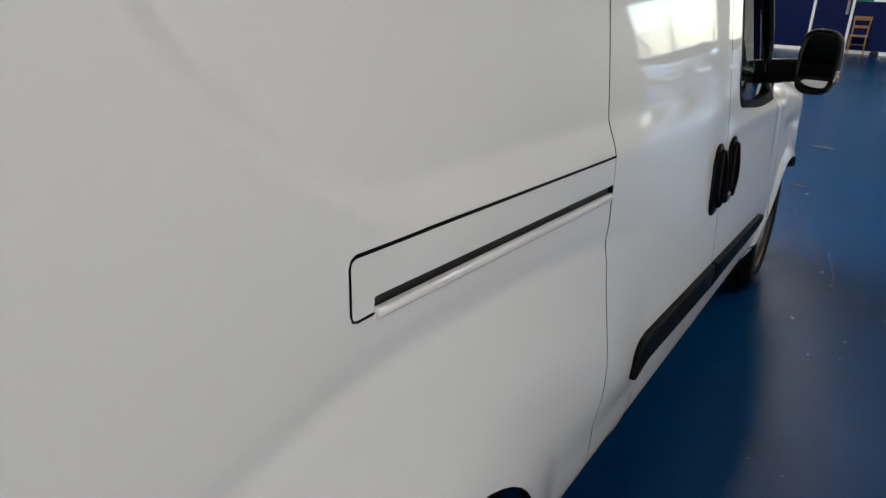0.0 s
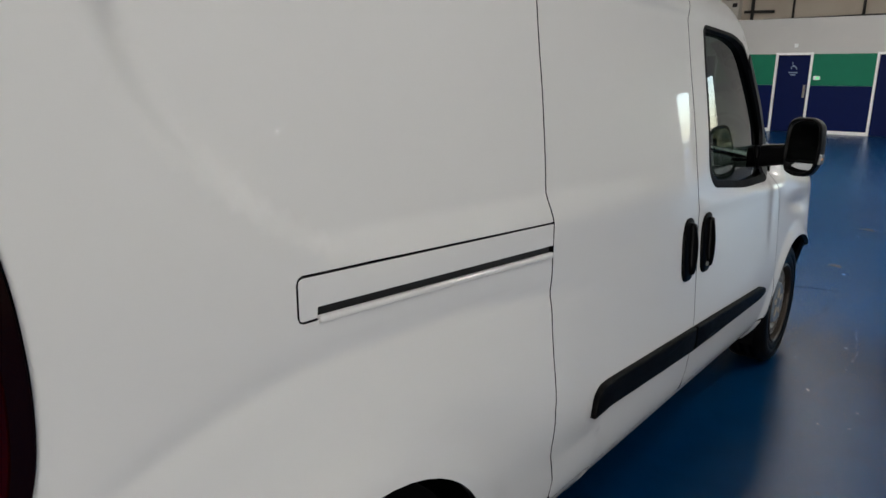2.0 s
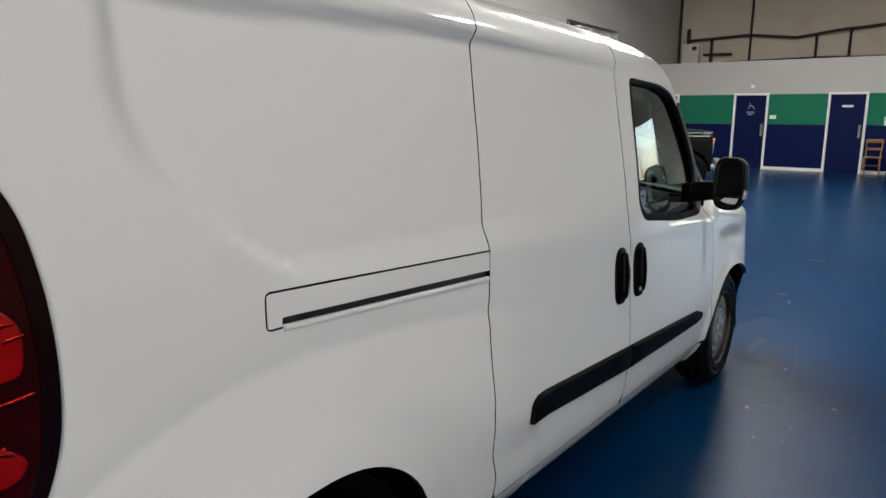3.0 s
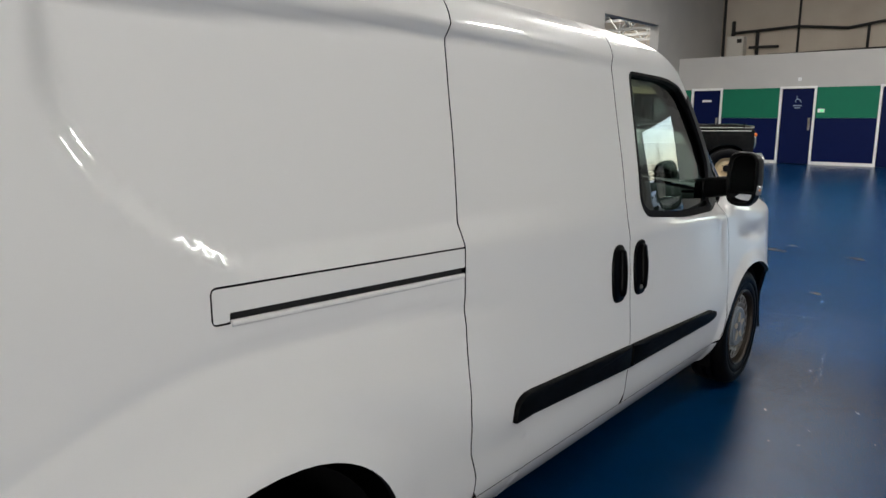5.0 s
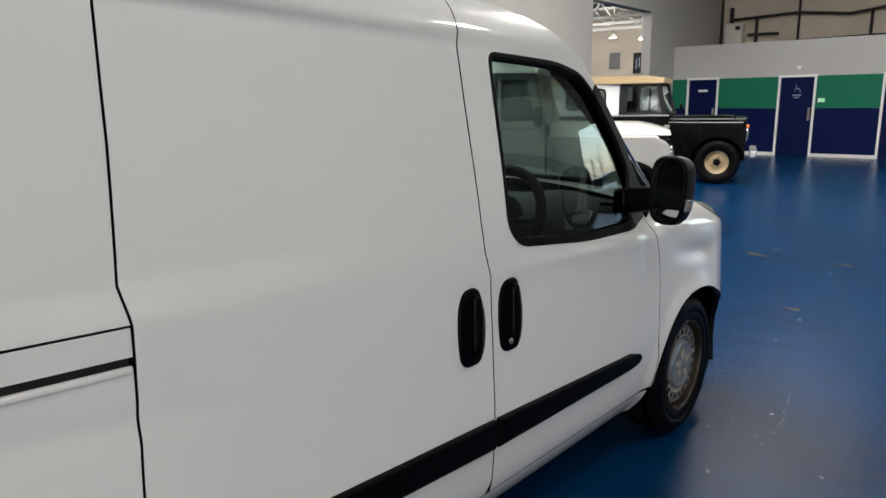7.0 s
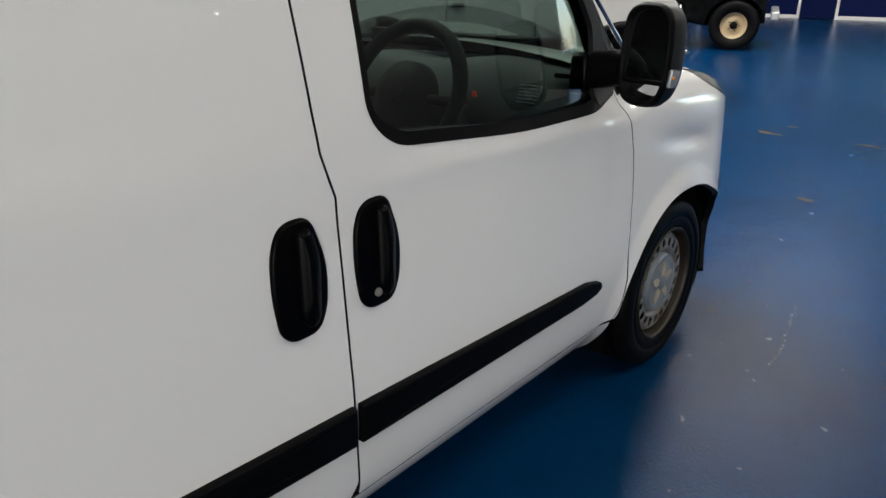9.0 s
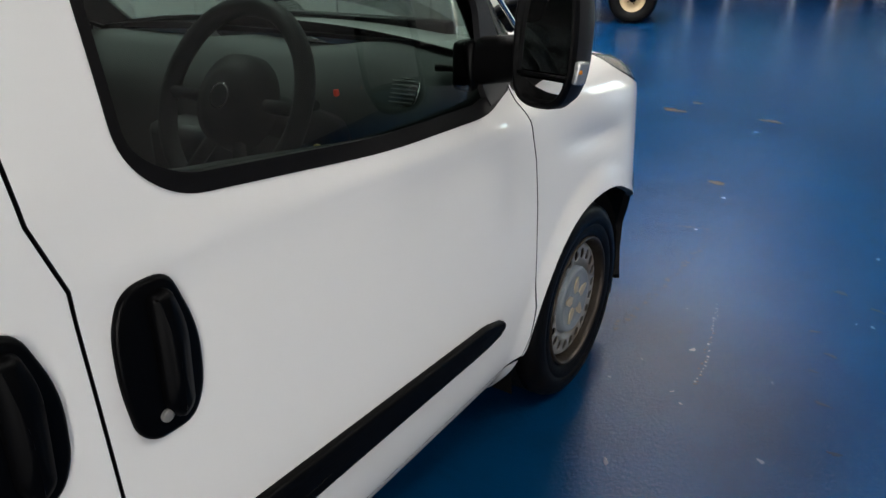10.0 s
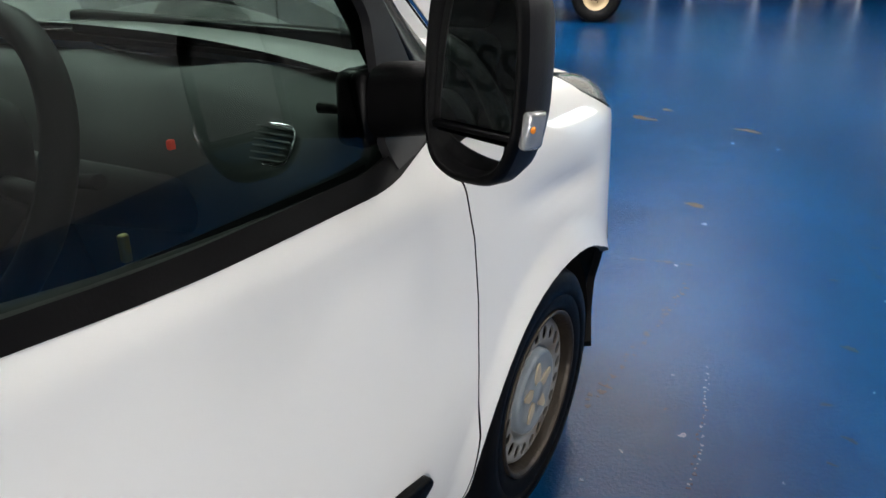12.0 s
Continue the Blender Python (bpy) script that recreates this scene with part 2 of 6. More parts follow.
BARK = material("grey_brown_bark", (0.10, 0.08, 0.06), 0.9, vary=0.3, scale=20, bump=0.3)
RUST_STAIN = material("rust_stain_on_floor", (0.040, 0.028, 0.016), 0.5, vary=0.5, scale=40, bump=0.1, spec=0.08)
DAMP = material("dark_chip_in_paint", (0.001, 0.006, 0.022), 0.45, vary=0.3, scale=60, bump=0.05, bump_scale=60, spec=0.06)
PALE_CHIP = material("pale_scuff_on_floor", (0.010, 0.045, 0.105), 0.3, vary=0.3, scale=60, bump=0.1, spec=0.3)


# ---- mesh tools ----
from mathutils.geometry import delaunay_2d_cdt


def mesh_from(name, verts, faces, mats, smooth=True, normals=None, slots=None):
    me = bpy.data.meshes.new(name)
    me.from_pydata([tuple(v) for v in verts], [], faces)
    for m in mats if isinstance(mats, (list, tuple)) else [mats]:
        me.materials.append(m)
    me.polygons.foreach_set("use_smooth", [smooth] * len(me.polygons))
    if slots:
        me.polygons.foreach_set("material_index", slots)
    me.update()
    if normals:
        me.normals_split_custom_set_from_vertices([tuple(n) for n in normals])
    return me


def part(name, data, mat=None, parent=None, label="", m=None):
    """Links a bmesh or mesh as one object under parent."""
    if isinstance(data, bmesh.types.BMesh):
        me = bpy.data.meshes.new(name)
        data.to_mesh(me)
        data.free()
        me.materials.append(mat)
        data = me
    ob = new(name, data)
    if parent:
        ob.parent = parent
    if m is not None:
        ob.matrix_basis = m
    return tagged(ob, label)


def thing(name, label, category, m=None, group="", kind=""):
    ob = new(name)
    ob.empty_display_size = 0.1
    if m is not None:
        ob.matrix_basis = m
    return tagged(ob, label, category, group, kind)


def box(x0, y0, z0, x1, y1, z1, bevel=0.0, seg=2, bm=None):
    own = bm is None
    bm = bm or bmesh.new()
    got = bmesh.ops.create_cube(bm, size=1.0, matrix=Matrix.LocRotScale(((x0 + x1) / 2, (y0 + y1) / 2, (z0 + z1) / 2), None, (x1 - x0, y1 - y0, z1 - z0)))
    if bevel:
        es = {e for v in got["verts"] for e in v.link_edges}
        r = bmesh.ops.bevel(bm, geom=list(es), offset=bevel, segments=seg, affect="EDGES", profile=0.5)
        for f in r["faces"]:
            f.smooth = True
    return bm


def shift(bm, m):
    bmesh.ops.transform(bm, matrix=m, verts=bm.verts)
    return bm


def tube(points, r, seg=10, bm=None, closed=False):
    """A round bar along points."""
    bm = bm or bmesh.new()
    pts = [Vector(p) for p in points]
    rings = []
    n = len(pts)
    up = Vector((0.123, 0.31, 0.94)).normalized()
    for i, p in enumerate(pts):
        a, b = pts[(i - 1) % n if closed else max(i - 1, 0)], pts[(i + 1) % n if closed else min(i + 1, n - 1)]
        d = (b - a).normalized()
        u = d.cross(up)
        if u.length < 1e-3:
            u = d.cross(Vector((1, 0, 0)))
        u.normalize()
        w = d.cross(u)
        rr = r[i] if isinstance(r, (list, tuple)) else r
        rings.append([bm.verts.new(p + rr * (math.cos(k * math.tau / seg) * u + math.sin(k * math.tau / seg) * w)) for k in range(seg)])
    for i in range(n if closed else n - 1):
        A, B = rings[i], rings[(i + 1) % n]
        for k in range(seg):
            f = bm.faces.new((A[k], A[(k + 1) % seg], B[(k + 1) % seg], B[k]))
            f.smooth = True
    if not closed:
        bm.faces.new(rings[0][::-1])
        bm.faces.new(rings[-1])
    bmesh.ops.recalc_face_normals(bm, faces=bm.faces)
    return bm


def lathe(profile, seg=48, axis="x", bm=None):
    """Turns (along, radius) rows round the x axis."""
    bm = bm or bmesh.new()
    rings = []
    for a, r in profile:
        rings.append([bm.verts.new((a, r * math.cos(k * math.tau / seg), r * math.sin(k * math.tau / seg))) for k in range(seg)])
    for A, B in zip(rings, rings[1:]):
        for k in range(seg):
            f = bm.faces.new((A[k], B[k], B[(k + 1) % seg], A[(k + 1) % seg]))
            f.smooth = True
    bmesh.ops.remove_doubles(bm, verts=bm.verts, dist=1e-5)
    bmesh.ops.recalc_face_normals(bm, faces=bm.faces)
    return bm


def lerp_table(rows, v):
    """Smooth monotone interpolation in a table of (v, value)."""
    if v <= rows[0][0]:
        return rows[0][1]
    for i in range(len(rows) - 1):
        if v <= rows[i + 1][0]:
            (a, pa), (b, pb) = rows[i], rows[i + 1]
            t = (v - a) / (b - a)
            sa = (rows[i + 1][1] - rows[i - 1][1]) / (rows[i + 1][0] - rows[i - 1][0]) if i > 0 else (pb - pa) / (b - a)
            sb = (rows[i + 2][1] - rows[i][1]) / (rows[i + 2][0] - rows[i][0]) if i + 2 < len(rows) else (pb - pa) / (b - a)
            h = b - a
            return (2 * t**3 - 3 * t**2 + 1) * pa + (t**3 - 2 * t**2 + t) * h * sa + (-2 * t**3 + 3 * t**2) * pb + (t**3 - t**2) * h * sb
    return rows[-1][1]


def smooth01(a, b, v):
    t = min(1.0, max(0.0, (v - a) / (b - a)))
    return t * t * (3 - 2 * t)


def dense(points, step=0.02):
    out = []
    n = len(points)
    for i in range(n):
        a, b = Vector(points[i]), Vector(points[(i + 1) % n])
        k = max(1, int((b - a).length / step))
        out += [tuple(a.lerp(b, j / k)) for j in range(k)]
    return out


def rounded(points, radii, seg=6):
    """A closed outline with its corners rounded."""
    out = []
    n = len(points)
    for i, p in enumerate(points):
        r = radii[i] if isinstance(radii, (list, tuple)) else radii
        p, a, b = Vector(p), Vector(points[i - 1]), Vector(points[(i + 1) % n])
        if r <= 0:
            out.append(tuple(p))
            continue
        da, db = (a - p), (b - p)
        k = min(r, da.length * 0.49, db.length * 0.49)
        s, e = p + da.normalized() * k, p + db.normalized() * k
        for j in range(seg + 1):
            t = j / seg
            out.append(tuple(s * (1 - t) ** 2 + p * 2 * t * (1 - t) + e * t * t))
    return out


def arc(cy, cz, r, a0, a1, n=24):
    return [(cy + r * math.cos(radians(a0 + (a1 - a0) * i / n)), cz + r * math.sin(radians(a0 + (a1 - a0) * i / n))) for i in range(n + 1)]


def signed_area(o):
    return 0.5 * sum(o[i][0] * o[(i + 1) % len(o)][1] - o[(i + 1) % len(o)][0] * o[i][1] for i in range(len(o)))


def inset(outline, d):
    """The outline moved inwards by d."""
    s = 1 if signed_area(outline) > 0 else -1
    out = []
    n = len(outline)
    for i in range(n):
        a, p, b = Vector(outline[i - 1]), Vector(outline[i]), Vector(outline[(i + 1) % n])
        t1, t2 = (p - a).normalized(), (b - p).normalized()
        nn = Vector((-(t1.y + t2.y), t1.x + t2.x)) * s
        if nn.length < 1e-6:
            nn = Vector((-t1.y, t1.x)) * s
        nn.normalize()
        c = max(0.5, nn.dot(Vector((-t1.y, t1.x)) * s))
        out.append(tuple(p + nn * d / c))
    return out


def inside(p, poly):
    hit = False
    x, y = p
    for i in range(len(poly)):
        (x1, y1), (x2, y2) = poly[i - 1], poly[i]
        if (y1 > y) != (y2 > y) and x < (x2 - x1) * (y - y1) / (y2 - y1) + x1:
            hit = not hit
    return hit


def edge_far(p, poly, d):
    px, py = p
    for i in range(len(poly)):
        (x1, y1), (x2, y2) = poly[i - 1], poly[i]
        dx, dy = x2 - x1, y2 - y1
        L = dx * dx + dy * dy
        t = 0 if L == 0 else max(0, min(1, ((px - x1) * dx + (py - y1) * dy) / L))
        if (px - x1 - t * dx) ** 2 + (py - y1 - t * dy) ** 2 < d * d:
            return False
    return True


def skin(name, surface, outline, holes=(), mat=None, gap=0.0026, step=0.03, flange=0.022, off=0.0, edge_step=0.015, mirror=False):
    """A sheet over the region of outline less holes, on surface(u, v, off) -> point, with turned-in edges."""
    outer = dense(inset(dense(outline, 0.05), gap) if gap else outline, edge_step)
    if signed_area(outer) < 0:
        outer = outer[::-1]
    rings = [outer] + [dense(h, edge_step) for h in holes]
    pts, edges = [], []
    for r in rings:
        k = len(pts)
        pts += r
        edges += [(k + i, k + (i + 1) % len(r)) for i in range(len(r))]
    us, vs = [p[0] for p in outer], [p[1] for p in outer]
    nu, nv = int((max(us) - min(us)) / step) + 1, int((max(vs) - min(vs)) / step) + 1
    for i in range(nu + 1):
        for j in range(nv + 1):
            p = (min(us) + (i + 0.5 * (j % 2)) * step, min(vs) + j * step * 0.9)
            if inside(p, outer) and not any(inside(p, h) for h in rings[1:]) and all(edge_far(p, h, step * 0.45) for h in rings):
                pts.append(p)
    v2, _, f2, _, _, _ = delaunay_2d_cdt([Vector(p) for p in pts], edges, [], 1, 1e-6)
    verts, norms = [], []
    e = 0.004

    def normal(u, v):
        du = Vector(surface(u + e, v, off)) - Vector(surface(u - e, v, off))
        dv = Vector(surface(u, v + e, off)) - Vector(surface(u, v - e, off))
        return du.cross(dv).normalized()

    for p in v2:
        verts.append(Vector(surface(p.x, p.y, off)))
        norms.append(normal(p.x, p.y))
    faces = []
    for f in f2:
        c = sum((v2[i] for i in f), Vector((0, 0))) / len(f)
        if not inside(c, outer) or any(inside(c, h) for h in rings[1:]):
            continue
        a = signed_area([tuple(v2[i]) for i in f])
        faces.append(tuple(f) if a > 0 else tuple(f[::-1]))
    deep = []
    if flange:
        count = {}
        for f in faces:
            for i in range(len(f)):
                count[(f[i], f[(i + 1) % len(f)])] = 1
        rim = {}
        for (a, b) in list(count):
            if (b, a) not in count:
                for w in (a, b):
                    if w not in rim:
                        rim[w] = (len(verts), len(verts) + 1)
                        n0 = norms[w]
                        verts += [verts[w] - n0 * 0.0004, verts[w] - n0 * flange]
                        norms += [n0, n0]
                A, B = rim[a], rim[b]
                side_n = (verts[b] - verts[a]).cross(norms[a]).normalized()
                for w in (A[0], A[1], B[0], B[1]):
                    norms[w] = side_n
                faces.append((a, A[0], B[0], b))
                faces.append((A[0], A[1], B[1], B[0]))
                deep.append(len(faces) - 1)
    if mirror:
        verts = [Vector((-1.832 - v.x, v.y, v.z)) for v in verts]
        norms = [Vector((-n.x, n.y, n.z)) for n in norms]
        faces = [f[::-1] for f in faces]
    # turned-in edges of painted panels go black: the seams' shade, put into colour
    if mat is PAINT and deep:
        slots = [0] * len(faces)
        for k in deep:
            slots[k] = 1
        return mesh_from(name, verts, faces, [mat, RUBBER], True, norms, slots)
    return mesh_from(name, verts, faces, mat, True, norms)


# ---- the hall ----
def slab(name, x0, y0, z0, x1, y1, z1, mat, label="", category="", bevel=0.0):
    return tagged(part(name, box(x0, y0, z0, x1, y1, z1, bevel), mat), label, category, kind="structure")


def wall_with_opening(name, axis, at, thick, a0, a1, z0, z1, holes, mat, label):
    """A wall on the plane axis=at from a0 to a1, with rectangular holes (b0, c0, b1, c1), as one mesh of blocks."""
    bm = bmesh.new()
    xs = sorted({a0, a1, *[h[0] for h in holes], *[h[2] for h in holes]})
    zs = sorted({z0, z1, *[h[1] for h in holes], *[h[3] for h in holes]})
    for i in range(len(xs) - 1):
        for j in range(len(zs) - 1):
            cx, cz = (xs[i] + xs[i + 1]) / 2, (zs[j] + zs[j + 1]) / 2
            if any(h[0] < cx < h[2] and h[1] < cz < h[3] for h in holes):
                continue
            if axis == "y":
                box(xs[i], at, zs[j], xs[i + 1], at + thick, zs[j + 1], bm=bm)
            else:
                box(at, xs[i], zs[j], at + thick, xs[i + 1], zs[j + 1], bm=bm)
    bmesh.ops.remove_doubles(bm, verts=bm.verts, dist=1e-4)
    inner = [f for f in bm.faces if len(f.edges) == 4 and any(g is not f and set(g.verts) == set(f.verts) for g in f.verts[0].link_faces)]
    bmesh.ops.delete(bm, geom=inner, context="FACES_ONLY")
    return tagged(part(name, bm, mat), label, "wall", kind="structure")


FAR = 17.1
LEFT = -7.15
BACK = -13.0
slab("floor", LEFT - 9, BACK - 0.3, -0.2, RIGHT + 0.3, FAR + 3.7, 0.0, BLUE_FLOOR, "blue painted concrete workshop floor, scuffed and stained", "floor")
slab("ground", -80, -60, -0.5, 90, 160, -0.21, ASPHALT, "pale grey asphalt yard outside the doorway", "ground")
slab("pavement", 1.6, FAR + 0.3, -0.21, 30, 60, -0.03, ASPHALT, "pale grey asphalt yard outside the doorway", "pavement")
DOORS = [(-6.66, -5.88, 2.03), (-4.22, -3.42, 2.03), (-1.85, -1.05, 2.03)]
wall_with_opening("wall_partition", "y", FAR, 0.12, LEFT, 1.6, 0.0, 2.97, [(a, 0, b, h) for a, b, h in DOORS] + [(0.24, 0, 1.25, 2.03)], WHITE_WALL, "white painted partition wall with doors")
wall_with_opening("wall_left", "x", LEFT - 0.25, 0.25, BACK, 20.6, 0.0, ROOF_Z, [(12.2, 0, 15.45, 3.8)], WHITE_WALL, "white side wall with a wide opening to the next hall")
wall_with_opening("wall_upper", "y", 20.6, 0.2, LEFT - 9, 1.6, 0.0, ROOF_Z, [], CREAM_WALL, "cream painted rear wall above the partition")
wall_with_opening("wall_end", "y", FAR, 0.25, 1.6, RIGHT + 0.25, 0.0, ROOF_Z, [(4.2, 0, 6.7, 3.15)], WHITE_WALL, "white end wall with an open vehicle doorway")
wall_with_opening("wall_store", "x", 1.6, 0.2, FAR + 0.25, 20.6, 0.0, ROOF_Z, [], CREAM_WALL, "cream painted side wall of the store")
# the opening is invented, to give the added side lamp a place
wall_with_opening("wall_right", "x", RIGHT, 0.25, BACK, FAR, 0.0, ROOF_Z, [(-12.8, 0, -9.0, 4.4)], DIM_WALL, "unseen side wall, darkened, with an opening added for the fill lamp")
wall_with_opening("wall_back", "y", BACK - 0.25, 0.25, LEFT - 9, RIGHT + 0.25, 0.0, ROOF_Z, [], DIM_WALL, "unseen rear wall of the workshop, darkened to cut its bounce")
wall_with_opening("wall_far_left", "x", LEFT - 9.2, 0.2, BACK, 20.6, 0.0, ROOF_Z, [], CREAM_WALL, "cream painted wall of the next hall")
slab("ceiling_store", LEFT, FAR + 0.12, 2.90, 1.6, 20.6, 2.965, WHITE_WALL, "flat top over the partitioned rooms", "ceiling")
slab("ceiling_next_hall", LEFT - 9, BACK, 4.75, LEFT - 0.25, 20.6, 4.85, CEILING, "grey profiled sheet roof of the next hall", "ceiling")


def ceiling():
    bm = bmesh.new()
    xs = sorted({LEFT - 0.25, RIGHT + 0.25, *[x + s * 0.55 for x, y, h, p in ROOFLIGHTS for s in (-1, 1)]})
    ys = sorted({BACK - 0.25, 20.6, *[y + s * h for x, y, h, p in ROOFLIGHTS for s in (-1, 1)]})
    for i in range(len(xs) - 1):
        for j in range(len(ys) - 1):
            cx, cy = (xs[i] + xs[i + 1]) / 2, (ys[j] + ys[j + 1]) / 2
            if not any(abs(cx - x) < 0.55 and abs(cy - y) < h for x, y, h, p in ROOFLIGHTS):
                box(xs[i], ys[j], ROOF_Z, xs[i + 1], ys[j + 1], ROOF_Z + 0.1, bm=bm)
    tagged(part("ceiling", bm, CEILING), "grey profiled sheet roof with rooflights", "ceiling", kind="structure")
    # the panels of the two fill rows are added along with their lamps
    for x, y, h, p in ROOFLIGHTS:
        tagged(part("rooflight", box(x - 0.55, y - h, ROOF_Z + 0.02, x + 0.55, y + h, ROOF_Z + 0.05), ROOFLIGHT), "white translucent rooflight panel, some added as fill, in the roof", "rooflight", "rooflights")


ceiling()


# ---- the white van ----
VAN = thing("van", "white panel van with black mouldings, parked on the blue floor", "van", pose(0, 0, 0, -2.0, 0, 0))
SIDE = [(0.20, -0.13), (0.25, -0.088), (0.29, -0.058), (0.345, -0.030), (0.42, -0.014), (0.52, -0.002), (0.60, 0.0), (0.70, -0.006), (0.85, -0.015), (0.95, -0.022), (1.05, -0.026), (1.12, -0.031), (1.20, -0.040), (1.32, -0.057), (1.44, -0.076), (1.58, -0.097), (1.62, -0.108)]
HALF = 0.916


def smooth_table(rows, x):
    """Reads a table along a smooth curve through its rows."""
    if x <= rows[0][0] or x >= rows[-1][0]:
        return lerp_table(rows, x)
    i = max(k for k in range(len(rows) - 1) if rows[k][0] <= x)
    (x0, y0), (x1, y1) = rows[i], rows[i + 1]
    m0 = (y1 - rows[i - 1][1]) / (x1 - rows[i - 1][0]) if i else (y1 - y0) / (x1 - x0)
    m1 = (rows[i + 2][1] - y0) / (rows[i + 2][0] - x0) if i + 2 < len(rows) else (y1 - y0) / (x1 - x0)
    h = x1 - x0
    t = (x - x0) / h
    return y0 * (1 + 2 * t) * (1 - t) ** 2 + m0 * h * t * (1 - t) ** 2 + y1 * t * t * (3 - 2 * t) + m1 * h * t * t * (t - 1)


AXLE_R = -3.135


def plan(u):
    """Plan outline of the body: point and outward normal. u runs along the side from the rear corner round to the nose."""
    if u < -3.66:
        a = min((-3.66 - u) / 0.10, math.pi / 2)
        extra = max(0.0, (-3.66 - u) - 0.10 * math.pi / 2)
        return (-0.10 * (1 - math.cos(a)) - extra, -3.66 - 0.10 * math.sin(a)), (math.cos(a), -math.sin(a))
    if u > 0.20:
        a = min((u - 0.20) / 0.62, 1.0) * math.pi / 2
        extra = max(0.0, u - 0.82)
        x, y = -0.50 * (1 - math.cos(a)), 0.20 + 0.56 * math.sin(a)
        nx, ny = math.cos(a) / 0.50, math.sin(a) / 0.56
        k = math.hypot(nx, ny)
        return (x - extra, y), (nx / k, ny / k)
    return (0.0, u), (1.0, 0.0)


HOOD_H = [(-0.60, 1.10), (-0.30, 1.085), (0.0, 1.065), (0.2, 1.045), (0.4, 1.01), (0.6, 0.945), (0.82, 0.86)]


def swage(u):
    return 0.92 - (0.10 * ((u + 3.1) / 0.45) ** 2 if u < -3.1 else 0.037 * ((u + 3.1) / 0.575) ** 2)


def ramp01(a, b, x):
    """A straight slope from a to b with softly rounded ends."""
    t = min(1.0, max(0.0, (x - a) / (b - a)))
    return 0.6 * t + 0.4 * t * t * (3 - 2 * t)


def relief(u, v):
    """Pressed shapes of the side: recessed upper panel, swage over the rear wheel, wheel lips, shoulder."""
    d = 0.0
    # recessed upper panel, open towards the front
    left = -3.44 + (0.24 * ((1.42 - v) / 0.29) ** 2 if v < 1.42 else 0.0)
    high = 1.545 + 0.04 * smooth01(-3.4, -2.5, u)
    k = smooth01(left - 0.028, left + 0.032, u) * ramp01(1.065, 1.13, v) * (1 - smooth01(high - 0.010, high + 0.036, v)) * (1 - smooth01(-1.62, -1.40, u))
    d -= (0.015 + 0.022 * max(0.0, v - 1.14)) * k * (1 - 0.62 * smooth01(-2.55, -1.65, u))
    # swage that rises over the rear wheel and fades into the sliding door
    if u < -2.0:
        crest = swage(u)
        fade = 1 - smooth01(-2.50, -2.12, u)
        low = 0.775 - 0.6 * (u + 2.93) ** 2
        d += fade * (0.022 * (1 - smooth01(low - 0.02, crest + 0.01, v)) * smooth01(0.46, low, v) - 0.005 * math.exp(-((v - crest - 0.022) / 0.024) ** 2))
        r = math.hypot((u - AXLE_R) * 0.95, v - 0.30)
        d += 0.014 * (1 - smooth01(0.40, 0.50, r)) * smooth01(0.2, 0.35, v)
    # front wing: lip, bulge over the wheel and the fold that runs to the lamp
    if u > -0.6:
        r = math.hypot(u + 0.02, v - 0.30)
        d += 0.018 * (1 - smooth01(0.385, 0.47, r)) * (1 - smooth01(0.30, 0.45, u))
        fold = 0.845 - 0.10 * u
        d -= 0.014 * math.exp(-((v - fold) / 0.035) ** 2) * smooth01(-0.34, 0.0, u) * (1 - smooth01(0.06, 0.26, u))
        d += 0.010 * math.exp(-((v - fold - 0.09) / 0.05) ** 2) * smooth01(-0.40, -0.05, u) * (1 - smooth01(0.10, 0.36, u))
    # belt roll under the side window
    d += 0.005 * math.exp(-((v - 0.985) / 0.03) ** 2) * smooth01(-1.56, -1.45, u) * (1 - smooth01(-0.62, -0.48, u))
    # hollow between the door skin and the wing
    d -= 0.003 * math.exp(-((u + 0.52) / 0.05) ** 2) * smooth01(0.62, 0.85, v) * (1 - smooth01(0.98, 1.06, v))
    return d


def side(u, v, off=0.0):
    (px, py), (nx, ny) = plan(u)
    r = 0.115
    vk = lerp_table(HOOD_H, u) - r
    if u > -0.42 and v > vk:
        a = min((v - vk) / r, math.pi / 2)
        extra = max(0.0, v - vk - r * math.pi / 2)
        s, z = lerp_table(SIDE, vk) - r * (1 - math.cos(a)) - extra, vk + r * math.sin(a) + extra * 0.10
    elif v > 1.585:
        r2 = 0.155
        a = min((v - 1.585) / r2, math.pi / 2 * 0.97)
        extra = max(0.0, v - 1.585 - r2 * math.pi / 2 * 0.97)
        s, z = -0.098 - r2 * (1 - math.cos(a)) - extra, 1.585 + r2 * math.sin(a) + 0.035 * extra
    else:
        s, z = smooth_table(SIDE, v), v
    if u > -1.55:
        s -= 0.056 * (min(u, -0.45) + 1.55) ** 2 * smooth01(0.955, 1.065, v) * (1 - smooth01(-0.44, -0.30, u))
    s += relief(u, v) + off
    return (px + nx * s, py + ny * s, z)


def oval(cy, a, b, e, n=28):
    """Upper half of a squarish oval round (cy, 0.30), from the rear to the front."""
    out = []
    for i in range(n + 1):
        t = math.pi * (1 - i / n)
        c, s_ = math.cos(t), math.sin(t)
        out.append((cy + a * math.copysign(abs(c) ** (2 / e), c), 0.30 + b * abs(s_) ** (2 / e)))
    return out


